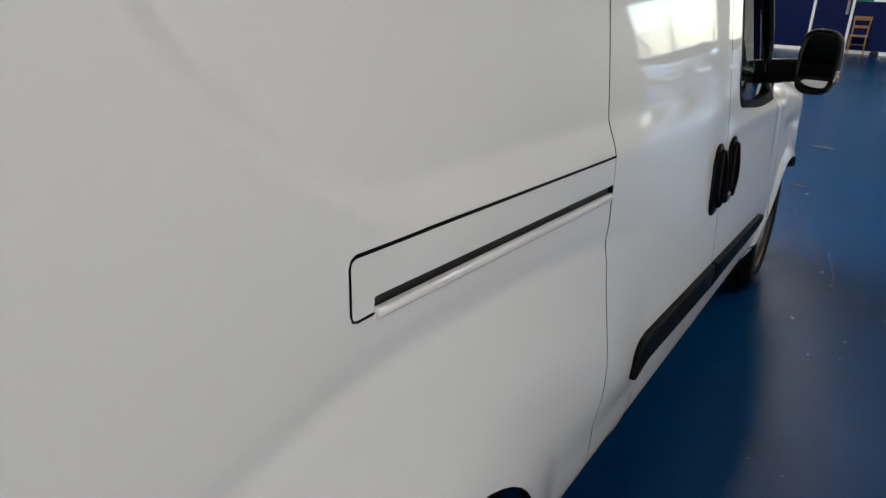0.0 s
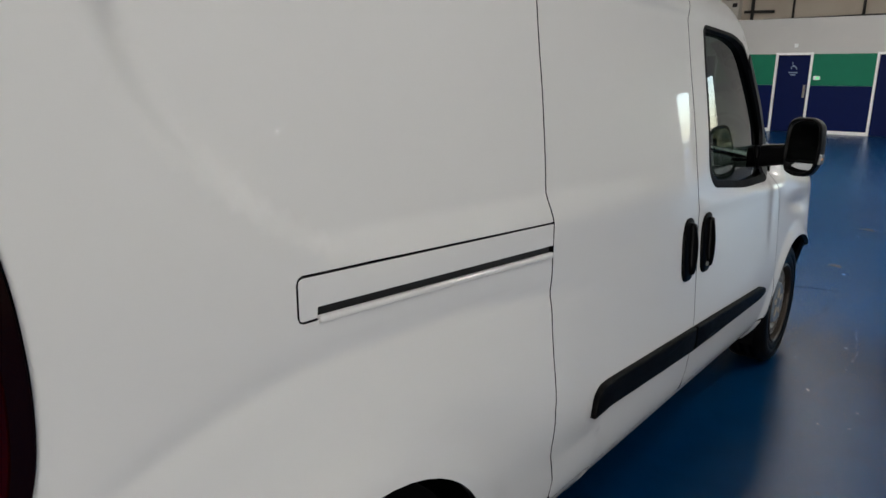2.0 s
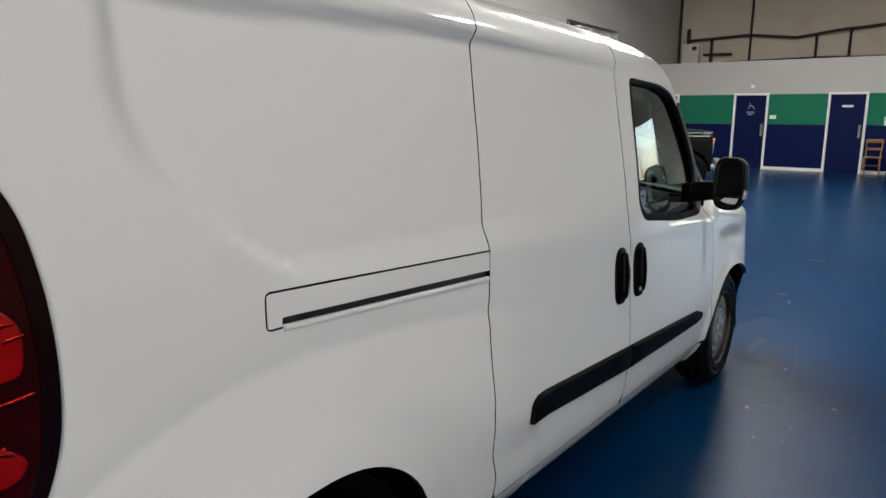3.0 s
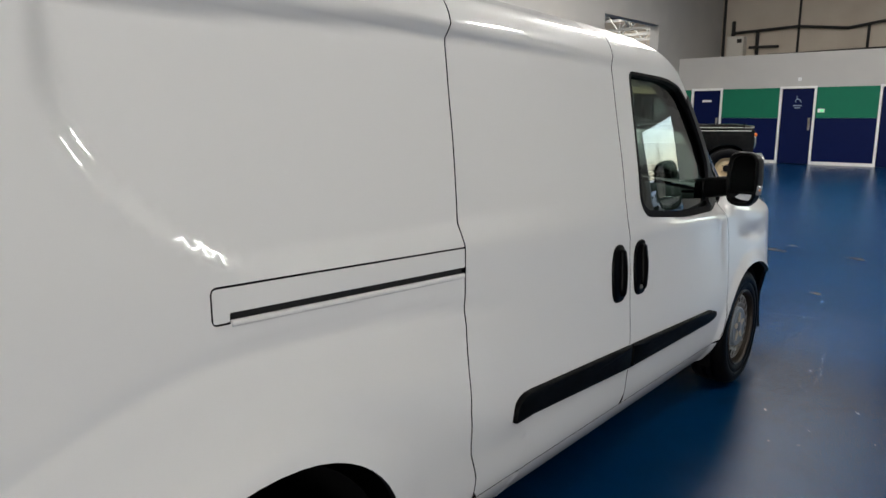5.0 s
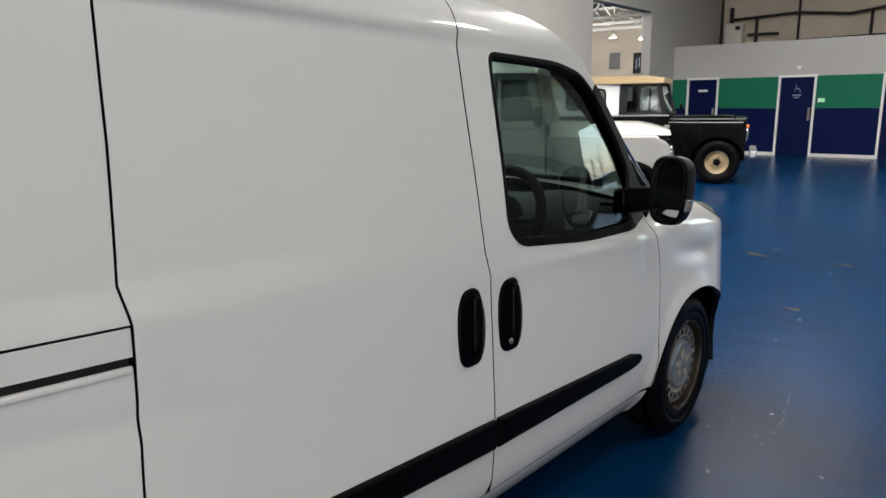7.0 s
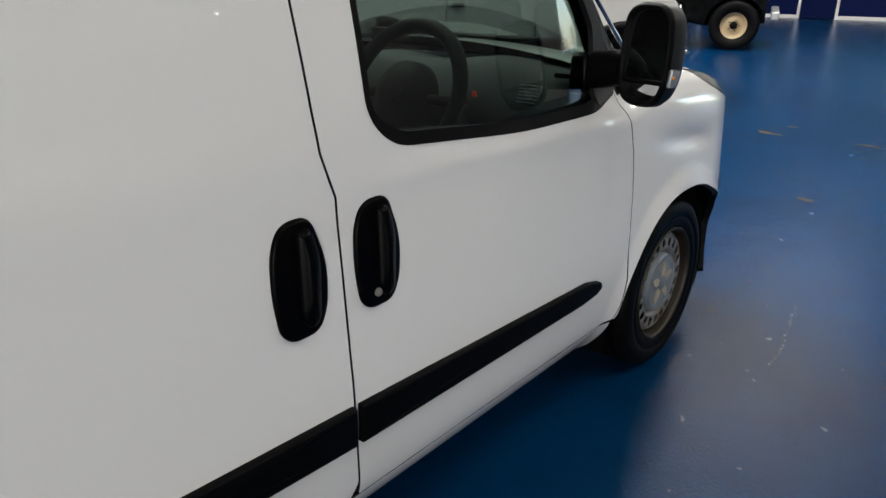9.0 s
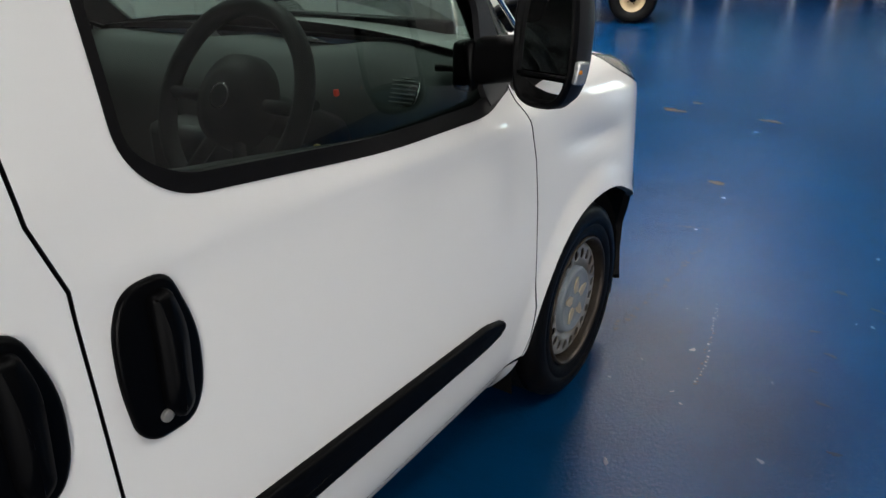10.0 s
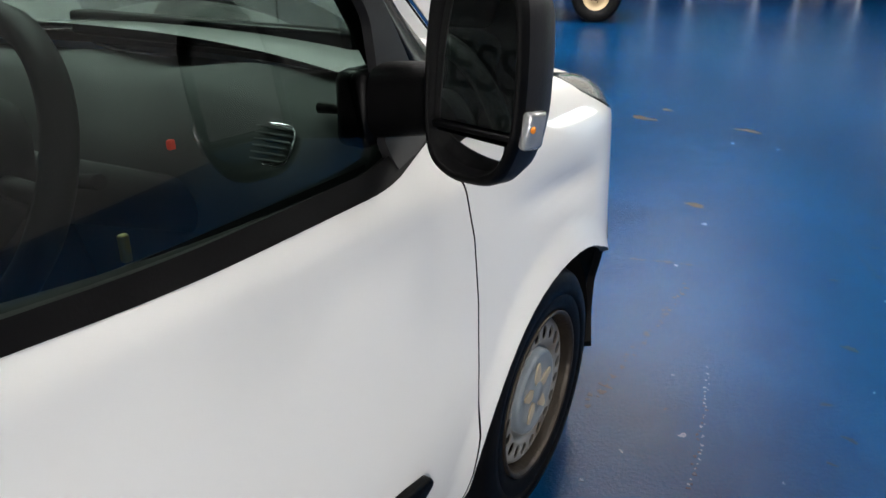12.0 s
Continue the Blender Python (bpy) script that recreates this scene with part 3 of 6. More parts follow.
TOP_V = 1.80
ARCH_R = oval(AXLE_R + 0.018, 0.378, 0.396, 2.15)
ARCH_F = oval(-0.01, 0.405, 0.385, 2.25)
REAR_SEAM = [(-2.436, 0.30), (-2.432, 0.36), (-2.436, 0.41), (-2.456, 0.455), (-2.480, 0.50), (-2.491, 0.535), (-2.510, 0.636), (-2.507, 0.745), (-2.496, 0.86), (-2.492, 1.06), (-2.503, 1.125), (-2.486, 1.35), (-2.474, 1.60), (-2.470, TOP_V)]
MID_SEAM = [(-1.490, 0.30), (-1.495, 0.38), (-1.507, 0.46), (-1.517, 0.57), (-1.520, 0.87), (-1.521, 0.98), (-1.546, 1.06), (-1.565, 1.33), (-1.580, 1.60), (-1.583, TOP_V)]
FRONT_SEAM = [(-0.450, 1.01), (-0.430, 0.95), (-0.410, 0.87), (-0.402, 0.75), (-0.408, 0.60), (-0.402, 0.48), (-0.412, 0.40), (-0.428, 0.345)]
G_REAR, G_MID = -2.495, -1.52

def through_points(points, n=4):
    """A smooth line through points."""
    out = []
    for i in range(len(points) - 1):
        a, b, c, d = (Vector(points[max(0, min(len(points) - 1, i + k))]) for k in (-1, 0, 1, 2))
        for j in range(n):
            t = j / n
            out.append(tuple(0.5 * (2 * b + (c - a) * t + (2 * a - 5 * b + 4 * c - d) * t * t + (3 * b - a - 3 * c + d) * t ** 3)))
    return out + [tuple(points[-1])]


LAMP_EDGE = through_points([(-3.70, 1.333), (-3.668, 1.327), (-3.630, 1.297), (-3.597, 1.24), (-3.578, 1.16), (-3.569, 1.087), (-3.566, 1.01), (-3.571, 0.94), (-3.588, 0.882), (-3.614, 0.832), (-3.652, 0.79), (-3.70, 0.768)])

quarter_outline = [p for p in REAR_SEAM if p[1] < 0.99] + [(-2.494, 0.992)] + \
    [(-3.179, 1.008), (-3.183, 1.0065), (-3.206, 1.0065), (-3.2125, 1.009), (-3.2155, 1.016), (-3.2155, 1.062), (-3.2125, 1.0695), (-3.206, 1.0725)] + \
    [(-2.492, 1.060)] + [p for p in REAR_SEAM if p[1] > 1.07] + \
    [(-3.84, TOP_V), (-3.84, 1.34)] + LAMP_EDGE + [(-3.70, 0.52), (AXLE_R - 0.41, 0.47)] + \
    ARCH_R[1:-1] + [(AXLE_R + 0.40, 0.30)]


def grid_surface(name, fn, nu, nv, mat, flip=False):
    vs = [fn(i / nu, j / nv) for i in range(nu + 1) for j in range(nv + 1)]
    fs = []
    for i in range(nu):
        for j in range(nv):
            a = i * (nv + 1) + j
            f = (a, a + nv + 1, a + nv + 2, a + 1)
            fs.append(f[::-1] if flip else f)
    return mesh_from(name, vs, fs, mat)


def loop_panel(name, outline, thick, mat, surface=side, off=0.0, bulge=0.0, rim=0.006, step=0.02, mirror=False):
    """A raised piece on the body: flat top with rounded rim."""
    o = dense(outline, 0.008)
    if signed_area(o) < 0:
        o = o[::-1]
    levels = [(0.0, -0.004), (0.0, thick - rim), (rim * 0.3, thick - rim * 0.3), (rim, thick)]
    bm = bmesh.new()
    rings = []
    for d, h in levels:
        q = inset(o, d) if d else o
        rings.append([bm.verts.new(surface(a, b, off + h)) for a, b in q])
    for A, B in zip(rings, rings[1:]):
        for k in range(len(A)):
            f = bm.faces.new((A[k], A[(k + 1) % len(A)], B[(k + 1) % len(A)], B[k]))
            f.smooth = True
    q = inset(o, rim)
    c = (sum(p[0] for p in q) / len(q), sum(p[1] for p in q) / len(q))
    last = rings[-1]
    for s in (0.66, 0.33):
        r = [bm.verts.new(surface(c[0] + (p[0] - c[0]) * s, c[1] + (p[1] - c[1]) * s, off + thick + bulge * (1 - s * s))) for p in q]
        for k in range(len(r)):
            f = bm.faces.new((last[k], last[(k + 1) % len(r)], r[(k + 1) % len(r)], r[k]))
            f.smooth = True
        last = r
    m = bm.verts.new(surface(c[0], c[1], off + thick + bulge))
    for k in range(len(last)):
        bm.faces.new((last[k], last[(k + 1) % len(last)], m)).smooth = True
    if mirror:
        for v in bm.verts:
            v.co.x = -1.832 - v.co.x
        bmesh.ops.reverse_faces(bm, faces=bm.faces)
    me = bpy.data.meshes.new(name)
    bm.to_mesh(me)
    bm.free()
    me.materials.append(mat)
    return me


slider_outline = [p for p in MID_SEAM if p[1] > 0.35] + [p for p in REAR_SEAM[::-1] if p[1] > 0.35] + [(-2.41, 0.335), (-1.51, 0.335)]
WINDOW = rounded([(-1.455, 1.573), (-1.09, 1.572), (-0.93, 1.548), (-0.77, 1.450), (-0.61, 1.30), (-0.44, 1.04), (-0.60, 1.009), (-0.97, 1.012), (-1.37, 1.046), (-1.432, 1.10)], [0.03, 0.06, 0.05, 0.08, 0.1, 0.02, 0.06, 0.1, 0.05, 0.05], 6)
door_outline = FRONT_SEAM + [(-0.50, 0.335), (-1.49, 0.335)] + [p for p in MID_SEAM if 0.35 < p[1] < 1.7] + [(-1.583, 1.76), (-1.30, 1.74), (-1.10, 1.685), (-0.915, 1.60), (-0.755, 1.475), (-0.59, 1.32), (-0.43, 1.075)]
wing_outline = [(-0.41, 1.152)] + FRONT_SEAM + [(-0.425, 0.335)] + [p for p in ARCH_F[1:-1] if p[0] < 0 or p[1] > 0.58] + [(0.42, 0.665), (0.60, 0.705), (0.80, 0.715), (1.22, 0.715), (1.22, 0.80), (0.80, 0.84), (0.60, 0.875), (0.40, 0.92), (0.27, 0.965), (0.15, 1.03), (0.12, 1.07), (0.11, 1.118), (0.0, 1.13), (-0.3, 1.15)]
lamp_outline = [(0.152, 1.034), (0.125, 1.07), (0.16, 1.095), (0.30, 1.085), (0.60, 1.01), (0.80, 0.95), (0.80, 0.845), (0.60, 0.88), (0.40, 0.925), (0.27, 0.97)]

for mir in (False, True):
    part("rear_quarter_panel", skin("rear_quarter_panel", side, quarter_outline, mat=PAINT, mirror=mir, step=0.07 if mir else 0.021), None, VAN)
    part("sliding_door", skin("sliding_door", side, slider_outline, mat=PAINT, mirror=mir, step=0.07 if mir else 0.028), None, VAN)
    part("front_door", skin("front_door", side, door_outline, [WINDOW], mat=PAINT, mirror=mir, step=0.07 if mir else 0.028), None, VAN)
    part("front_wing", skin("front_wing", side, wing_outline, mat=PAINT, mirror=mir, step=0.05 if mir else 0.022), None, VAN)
    lamp = part("headlamp", skin("headlamp", side, lamp_outline, mat=LAMP_CLEAR, mirror=mir, off=-0.002), None, VAN, "clear headlamp glass")

# near-black sheet close under the skin, standing in for the shade in the seams
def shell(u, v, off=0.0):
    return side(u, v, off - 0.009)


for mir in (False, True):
    part("seam_shade_shell", skin("seam_shade_shell", shell, [(-0.42, 0.38), (-0.385, 0.52), (-0.385, 0.90), (-0.44, 0.95), (-1.49, 0.97), (-1.52, 1.51), (-3.55, 1.51), (-3.60, 0.60), (AXLE_R - 0.42, 0.50)] + oval(AXLE_R, 0.415, 0.42, 2.15)[1:-1] + [(-2.70, 0.32), (-0.50, 0.32)], mat=SHADOW_METAL, gap=0, flange=0, step=0.06 if mir else 0.028, mirror=mir), None, VAN)


def roof_fn(a, b):
    y = -3.70 + a * 2.68
    s = -1 + 2 * b
    k = 1 - abs(s)
    x, yy, z = side(min(y, -0.9), 1.797 + min(k, 0.12) * 0.90)
    if k > 0.12:
        x, z = x + (-HALF - x) * (k - 0.12) / 0.88, z + 0.030 * (1 - ((1 - k) / 0.88) ** 2)
    t = max(0.0, (y + 1.85) / 0.83)
    drop = 0.065 * t * t * (1.0 - 0.45 * (1 - s * s))
    x += 0.010 * t * t
    if s > 0:
        x = -1.832 - x
    return (x, y, z - drop - 0.002)


part("roof", grid_surface("roof", roof_fn, 40, 56, PAINT), None, VAN)
part("rear_end", box(-1.72, -3.768, 0.42, -0.115, -3.70, 1.66, 0.02), PAINT, VAN)


def screen_edge(t):
    """Right-hand edge of the windscreen, from the roof down to the scuttle."""
    rows_y, rows_z, rows_x = [(0, -1.05), (0.25, -0.86), (0.6, -0.585), (0.85, -0.37), (1, -0.27)], [(0, 1.655), (0.25, 1.555), (0.6, 1.36), (0.85, 1.17), (1, 1.085)], [(0, -0.245), (0.25, -0.21), (0.6, -0.175), (0.85, -0.148), (1, -0.135)]
    return lerp_table(rows_x, t), lerp_table(rows_y, t), lerp_table(rows_z, t)


def screen_fn(a, b):
    x, y, z = screen_edge(a)
    s = -1 + 2 * b
    w = HALF + x
    return (-HALF - s * w, y + 0.20 * (1 - s * s) * (0.4 + 0.6 * a), z + 0.05 * (1 - s * s) * (1 - 0.5 * a))


part("windscreen", grid_surface("windscreen", screen_fn, 16, 32, CLEAR, True), None, VAN)


def pillar(mirror):
    """The pillar between the door frame and the windscreen."""
    bm = bmesh.new()
    ring_a = [side(a, b, 0.001) for a, b in ((-0.925, 1.583), (-0.76, 1.465), (-0.60, 1.31), (-0.435, 1.085), (-0.425, 1.03))]
    rows_ = []
    for i in range(25):
        t = i / 24
        k = t * 4
        n0 = min(3, int(k))
        a = Vector(ring_a[n0]).lerp(Vector(ring_a[n0 + 1]), k - n0)
        b = Vector(screen_edge(0.20 + 0.80 * t))
        mid = a.lerp(b, 0.5) + Vector((0.014, 0.0, 0.012))
        pts = [a + Vector((-0.02, 0, -0.012)), a, a.lerp(mid, 0.55), mid, mid.lerp(b, 0.55), b, b + Vector((-0.03, -0.01, -0.02))]
        rows_.append([bm.verts.new(p if not mirror else (-1.832 - p.x, p.y, p.z)) for p in pts])
    for A, B in zip(rows_, rows_[1:]):
        for k in range(len(A) - 1):
            bm.faces.new((A[k], A[k + 1], B[k + 1], B[k])).smooth = True
    bmesh.ops.recalc_face_normals(bm, faces=bm.faces)
    return bm


part("pillar", pillar(False), GLOSS_BLACK, VAN, "black pillar beside the windscreen")
part("pillar", pillar(True), GLOSS_BLACK, VAN, "black pillar beside the windscreen")
part("pillar_strip", tube([Vector(screen_edge(t)) + Vector((0.026, -0.012, 0.018)) for t in [i / 16 for i in range(4, 17)]], 0.006, 8), CHROME, VAN, "bright strip along the windscreen pillar")


def hood_fn(a, b):
    u = -0.40 + a * 1.20
    s = -1 + 2 * b
    x, y, z = side(u, lerp_table(HOOD_H, u) - 0.115 + 0.180)
    w = HALF + x
    return (-HALF - s * max(w, 0.05), y + 0.10 * (1 - s * s) * a, z + 0.055 * (1 - abs(s) ** 2.5) + 0.0005)


part("bonnet", grid_surface("bonnet", hood_fn, 24, 32, PAINT, True), None, VAN)
part("scuttle", grid_surface("scuttle", lambda a, b: (-0.10 - b * 1.632, -0.26 + 0.20 * (1 - (2 * b - 1) ** 2) - 0.12 * (1 - a), 1.075 + 0.01 * a), 4, 24, BLACK_PLASTIC), None, VAN, "black plastic scuttle under the windscreen")

def bumper_side(u, v, off=0.0):
    """The bumper stays upright below the wing."""
    x, y, _ = side(u, max(v, 0.42), off)
    return (x, y, v)


# sill
for mir in (False, True):
    part("sill", skin("sill", side, [(-2.73, 0.225), (-0.43, 0.225), (-0.435, 0.333), (-2.725, 0.333)], mat=PAINT, gap=0, flange=0.01, mirror=mir), None, VAN)
    part("front_bumper", skin("front_bumper", bumper_side, [(0.372, 0.22), (0.402, 0.33), (0.404, 0.44), (0.385, 0.53), (0.335, 0.605), (0.42, 0.660), (0.60, 0.700), (0.80, 0.710), (1.22, 0.710), (1.22, 0.24), (0.55, 0.22)], mat=BLACK_PLASTIC, off=0.004, mirror=mir), None, VAN, "black plastic front bumper")
    part("rear_bumper", skin("rear_bumper", side, [(AXLE_R - 0.39, 0.28), (AXLE_R - 0.405, 0.465), (-3.70, 0.515), (-3.70, 0.755), (-4.40, 0.755), (-4.40, 0.28)], mat=BLACK_PLASTIC, off=0.012, mirror=mir), None, VAN, "black plastic rear bumper")
part("underbody", box(-1.62, -3.65, 0.18, -0.22, 0.55, 0.32), SHADOW_METAL, VAN)

# rail of the sliding door
rail_cover = rounded([(-3.2150, 1.0712), (-2.496, 1.0587), (-2.496, 1.0105), (-3.181, 1.0245), (-3.182, 1.0085), (-3.2150, 1.0080)], [0.010, 0.001, 0.001, 0.003, 0.002, 0.008], 5)
part("rail_cover", skin("rail_cover", side, rail_cover, mat=PAINT, gap=0, flange=0.02, off=0.001, step=0.02), None, VAN)
part("rail_channel", skin("rail_channel", shell, [(-3.19, 1.000), (-2.50, 0.985), (-2.50, 1.025), (-3.19, 1.035)], mat=CHANNEL, gap=0, flange=0, off=0.002), None, VAN, "grey channel of the sliding door rail")
part("rail_lip", loop_panel("rail_lip", [(-3.178, 1.0105), (-2.498, 0.9955), (-2.498, 0.9825), (-3.178, 0.9985)], 0.005, PAINT, rim=0.004), None, VAN)

# mouldings along the doors
part("door_moulding", loop_panel("door_moulding", rounded([(-2.302, 0.532), (-2.290, 0.590), (-2.245, 0.607), (-1.522, 0.581), (-1.520, 0.494)], [0.01, 0.02, 0.015, 0.003, 0.003]), 0.016, BLACK_PLASTIC), None, VAN, "black plastic side moulding")
part("door_moulding", loop_panel("door_moulding", rounded([(-1.508, 0.494), (-1.510, 0.581), (-0.66, 0.549), (-0.585, 0.530), (-0.575, 0.510), (-0.60, 0.495), (-0.67, 0.488)], [0.003, 0.003, 0.02, 0.01, 0.008, 0.01, 0.02]), 0.016, BLACK_PLASTIC), None, VAN, "black plastic side moulding")


def door_handle(cu):
    o = rounded([(cu + 0.030, 0.966), (cu - 0.030, 0.963), (cu - 0.052, 0.92), (cu - 0.058, 0.85), (cu - 0.050, 0.78), (cu - 0.030, 0.759), (cu + 0.028, 0.760), (cu + 0.050, 0.80), (cu + 0.058, 0.88)], [0.026, 0.028, 0.03, 0.04, 0.03, 0.018, 0.022, 0.03, 0.05])
    h = part("door_handle", loop_panel("door_handle", o, 0.009, SATIN_BLACK, rim=0.006, bulge=0.003), None, VAN, "black plastic door handle")
    g = rounded([(cu + 0.022, 0.950), (cu - 0.008, 0.948), (cu - 0.014, 0.80), (cu + 0.004, 0.775), (cu + 0.026, 0.79), (cu + 0.036, 0.90)], [0.014, 0.01, 0.02, 0.012, 0.02, 0.03])
    part("grip", loop_panel("grip", g, 0.018, SATIN_BLACK, off=0.006, bulge=0.006, rim=0.011), None, h)
    return h


door_handle(-1.612)
H2 = door_handle(-1.436)
keyp = side(-1.449, 0.790, 0.010)
part("lock", shift(lathe([(0.0, 0.0085), (0.004, 0.0085), (0.006, 0.0065), (0.006, 0.0)], 20), Matrix.Translation(keyp)), STEEL, H2, "steel key lock")


# side windows
def glass_side(u, v, off=0.0):
    w = v - 1.0
    x = -0.030 - 0.135 * w - 0.035 * w * w - 0.056 * (max(-1.55, u) + 1.55) ** 2
    return (x + off, u, v)


for mir in (False, True):
    part("side_window", skin("side_window", glass_side, [p for p in inset(dense(WINDOW, 0.03), 0.008)], mat=VAN_GLASS, gap=0, flange=0, step=0.05, mirror=mir), None, VAN, "tinted side window, closed")
    ring = inset(dense(WINDOW, 0.02), -0.004)
    clear = [(a, b + 0.014 * (1 - smooth01(1.05, 1.13, b))) for a, b in inset(dense(WINDOW, 0.02), 0.008)]
    part("window_seal", skin("window_seal", side, ring, [clear], mat=SEAL, gap=0, flange=0.045, off=0.002, mirror=mir), None, VAN, "black rubber window seal")
    part("door_frame_lining", skin("door_frame_lining", lambda u, v, o=0.0: side(u, v, o - 0.05), [(-0.62, 1.0), (-1.56, 1.0), (-1.60, 1.66), (-1.15, 1.64), (-0.90, 1.56), (-0.60, 1.30), (-0.50, 1.05)], [inset(dense(WINDOW, 0.03), 0.004)], mat=CAB_DARK, gap=0, flange=0.0, step=0.06, mirror=mir), None, VAN, "dark lining round the side window")
# sail panel that carries the mirror
SAIL = rounded([(-0.440, 1.045), (-0.50, 1.028), (-0.572, 1.020), (-0.580, 1.22), (-0.665, 1.325), (-0.782, 1.438), (-0.842, 1.495), (-0.822, 1.520), (-0.758, 1.466), (-0.592, 1.315), (-0.432, 1.072)], [0.008, 0.01, 0.004, 0.02, 0.04, 0.02, 0.006, 0.006, 0.02, 0.04, 0.006])
part("mirror_mount", skin("mirror_mount", side, SAIL, mat=MIRROR_SHELL, gap=0, flange=0.014, off=0.006), None, VAN, "black plastic mirror mount")


# wheels
def wheel(y, mirror=False):
    x0 = -0.034 if not mirror else -1.832 + 0.034
    w = thing("wheel", "", "")
    w.parent = VAN
    w.matrix_basis = pose(0, 0, 0, -2.0).inverted() @ pose(x0, y, 0.315, 0, 0, 180 if mirror else 0)
    prof = [(-0.19, 0.20), (-0.195, 0.27), (-0.18, 0.306), (-0.15, 0.315), (-0.122, 0.3155), (-0.121, 0.308), (-0.112, 0.308), (-0.111, 0.3155), (-0.075, 0.3155), (-0.074, 0.308), (-0.065, 0.308), (-0.064, 0.3155), (-0.035, 0.315), (-0.010, 0.305), (0.001, 0.290), (0.005, 0.268), (0.003, 0.250), (0.0005, 0.2495), (0.002, 0.247), (0.001, 0.232), (-0.003, 0.214), (-0.012, 0.206), (-0.03, 0.20)]
    part("tyre", lathe(prof, 72), RUBBER, w, "black rubber tyre")
    part("rim", lathe([(-0.014, 0.206), (-0.002, 0.2085), (0.001, 0.205), (-0.002, 0.199), (-0.014, 0.196), (-0.040, 0.194), (-0.16, 0.17)], 64), RUST, w, "rusty wheel rim edge")
    n = 20
    def px_(r):
        return lerp_table([(0.0, -0.038), (0.05, -0.036), (0.10, -0.034), (0.112, -0.038), (0.120, -0.030), (0.130, -0.022), (0.162, -0.023), (0.180, -0.028), (0.192, -0.052)], r)
    outer = [(0.192 * math.cos(k * math.tau / 120), 0.192 * math.sin(k * math.tau / 120)) for k in range(120)]
    holes = []
    for k in range(n):
        a = k * math.tau / n
        c = (0.150 * math.cos(a), 0.150 * math.sin(a))
        holes.append([(c[0] + 0.0175 * math.cos(t) * math.cos(a) - 0.0155 * math.sin(t) * math.sin(a), c[1] + 0.0175 * math.cos(t) * math.sin(a) + 0.0155 * math.sin(t) * math.cos(a)) for t in [j * math.tau / 14 for j in range(14)]])
    part("wheel_disc", skin("wheel_disc", lambda u, v, o=0.0: (px_(math.hypot(u, v)) + o, u, v), outer, holes, mat=STEEL, gap=0, flange=0.004, step=0.010), None, w, "silver steel wheel with round holes")
    part("brake_drum", lathe([(-0.095, 0.0), (-0.095, 0.185)], 40), SHADOW_METAL, w)
    cap = part("hub_cap", lathe([(-0.04, 0.108), (-0.022, 0.108), (-0.015, 0.103), (-0.014, 0.094), (-0.017, 0.088), (-0.016, 0.030), (-0.009, 0.024), (-0.007, 0.0)], 48), CAP_GREY, w, "blue-grey plastic hub cap")
    for k in range(5):
        a = radians(90 + 72 * k)
        slot = [(0.022, -0.010), (0.048, -0.016), (0.080, -0.006), (0.080, 0.006), (0.048, 0.016), (0.022, 0.010)]
        q = [(p[0] * math.cos(a) - p[1] * math.sin(a), p[0] * math.sin(a) + p[1] * math.cos(a)) for p in slot]
        part("cap_slot", skin("cap_slot", lambda u, v, o=0.0: (-0.0145 + o + 0.004 * math.hypot(u, v) / 0.1, u, v), q, mat=BRASSY, gap=0, flange=0.004, step=0.02), None, cap, "bare metal slot of the hub cap")
    return w


for yy in (0.02, AXLE_R + 0.03):
    wheel(yy)
    wheel(yy, True)


def arch_liner(cy):
    bm = bmesh.new()
    n = 28
    rows_ = []
    for x, r in ((-0.06, 0.395), (-0.30, 0.39), (-0.42, 0.37), (-0.42, 0.0)):
        rows_.append([bm.verts.new((x, cy + r * math.cos(math.pi * (1.16 * k / n - 0.08)), 0.28 + r * math.sin(math.pi * (1.16 * k / n - 0.08)))) for k in range(n + 1)])
    for A, B in zip(rows_, rows_[1:]):
        for k in range(n):
            bm.faces.new((A[k], A[k + 1], B[k + 1], B[k])).smooth = True
    return bm


for cy in (0.0, AXLE_R):
    part("arch_liner", arch_liner(cy), SHADOW_METAL, VAN, "black wheel arch liner")


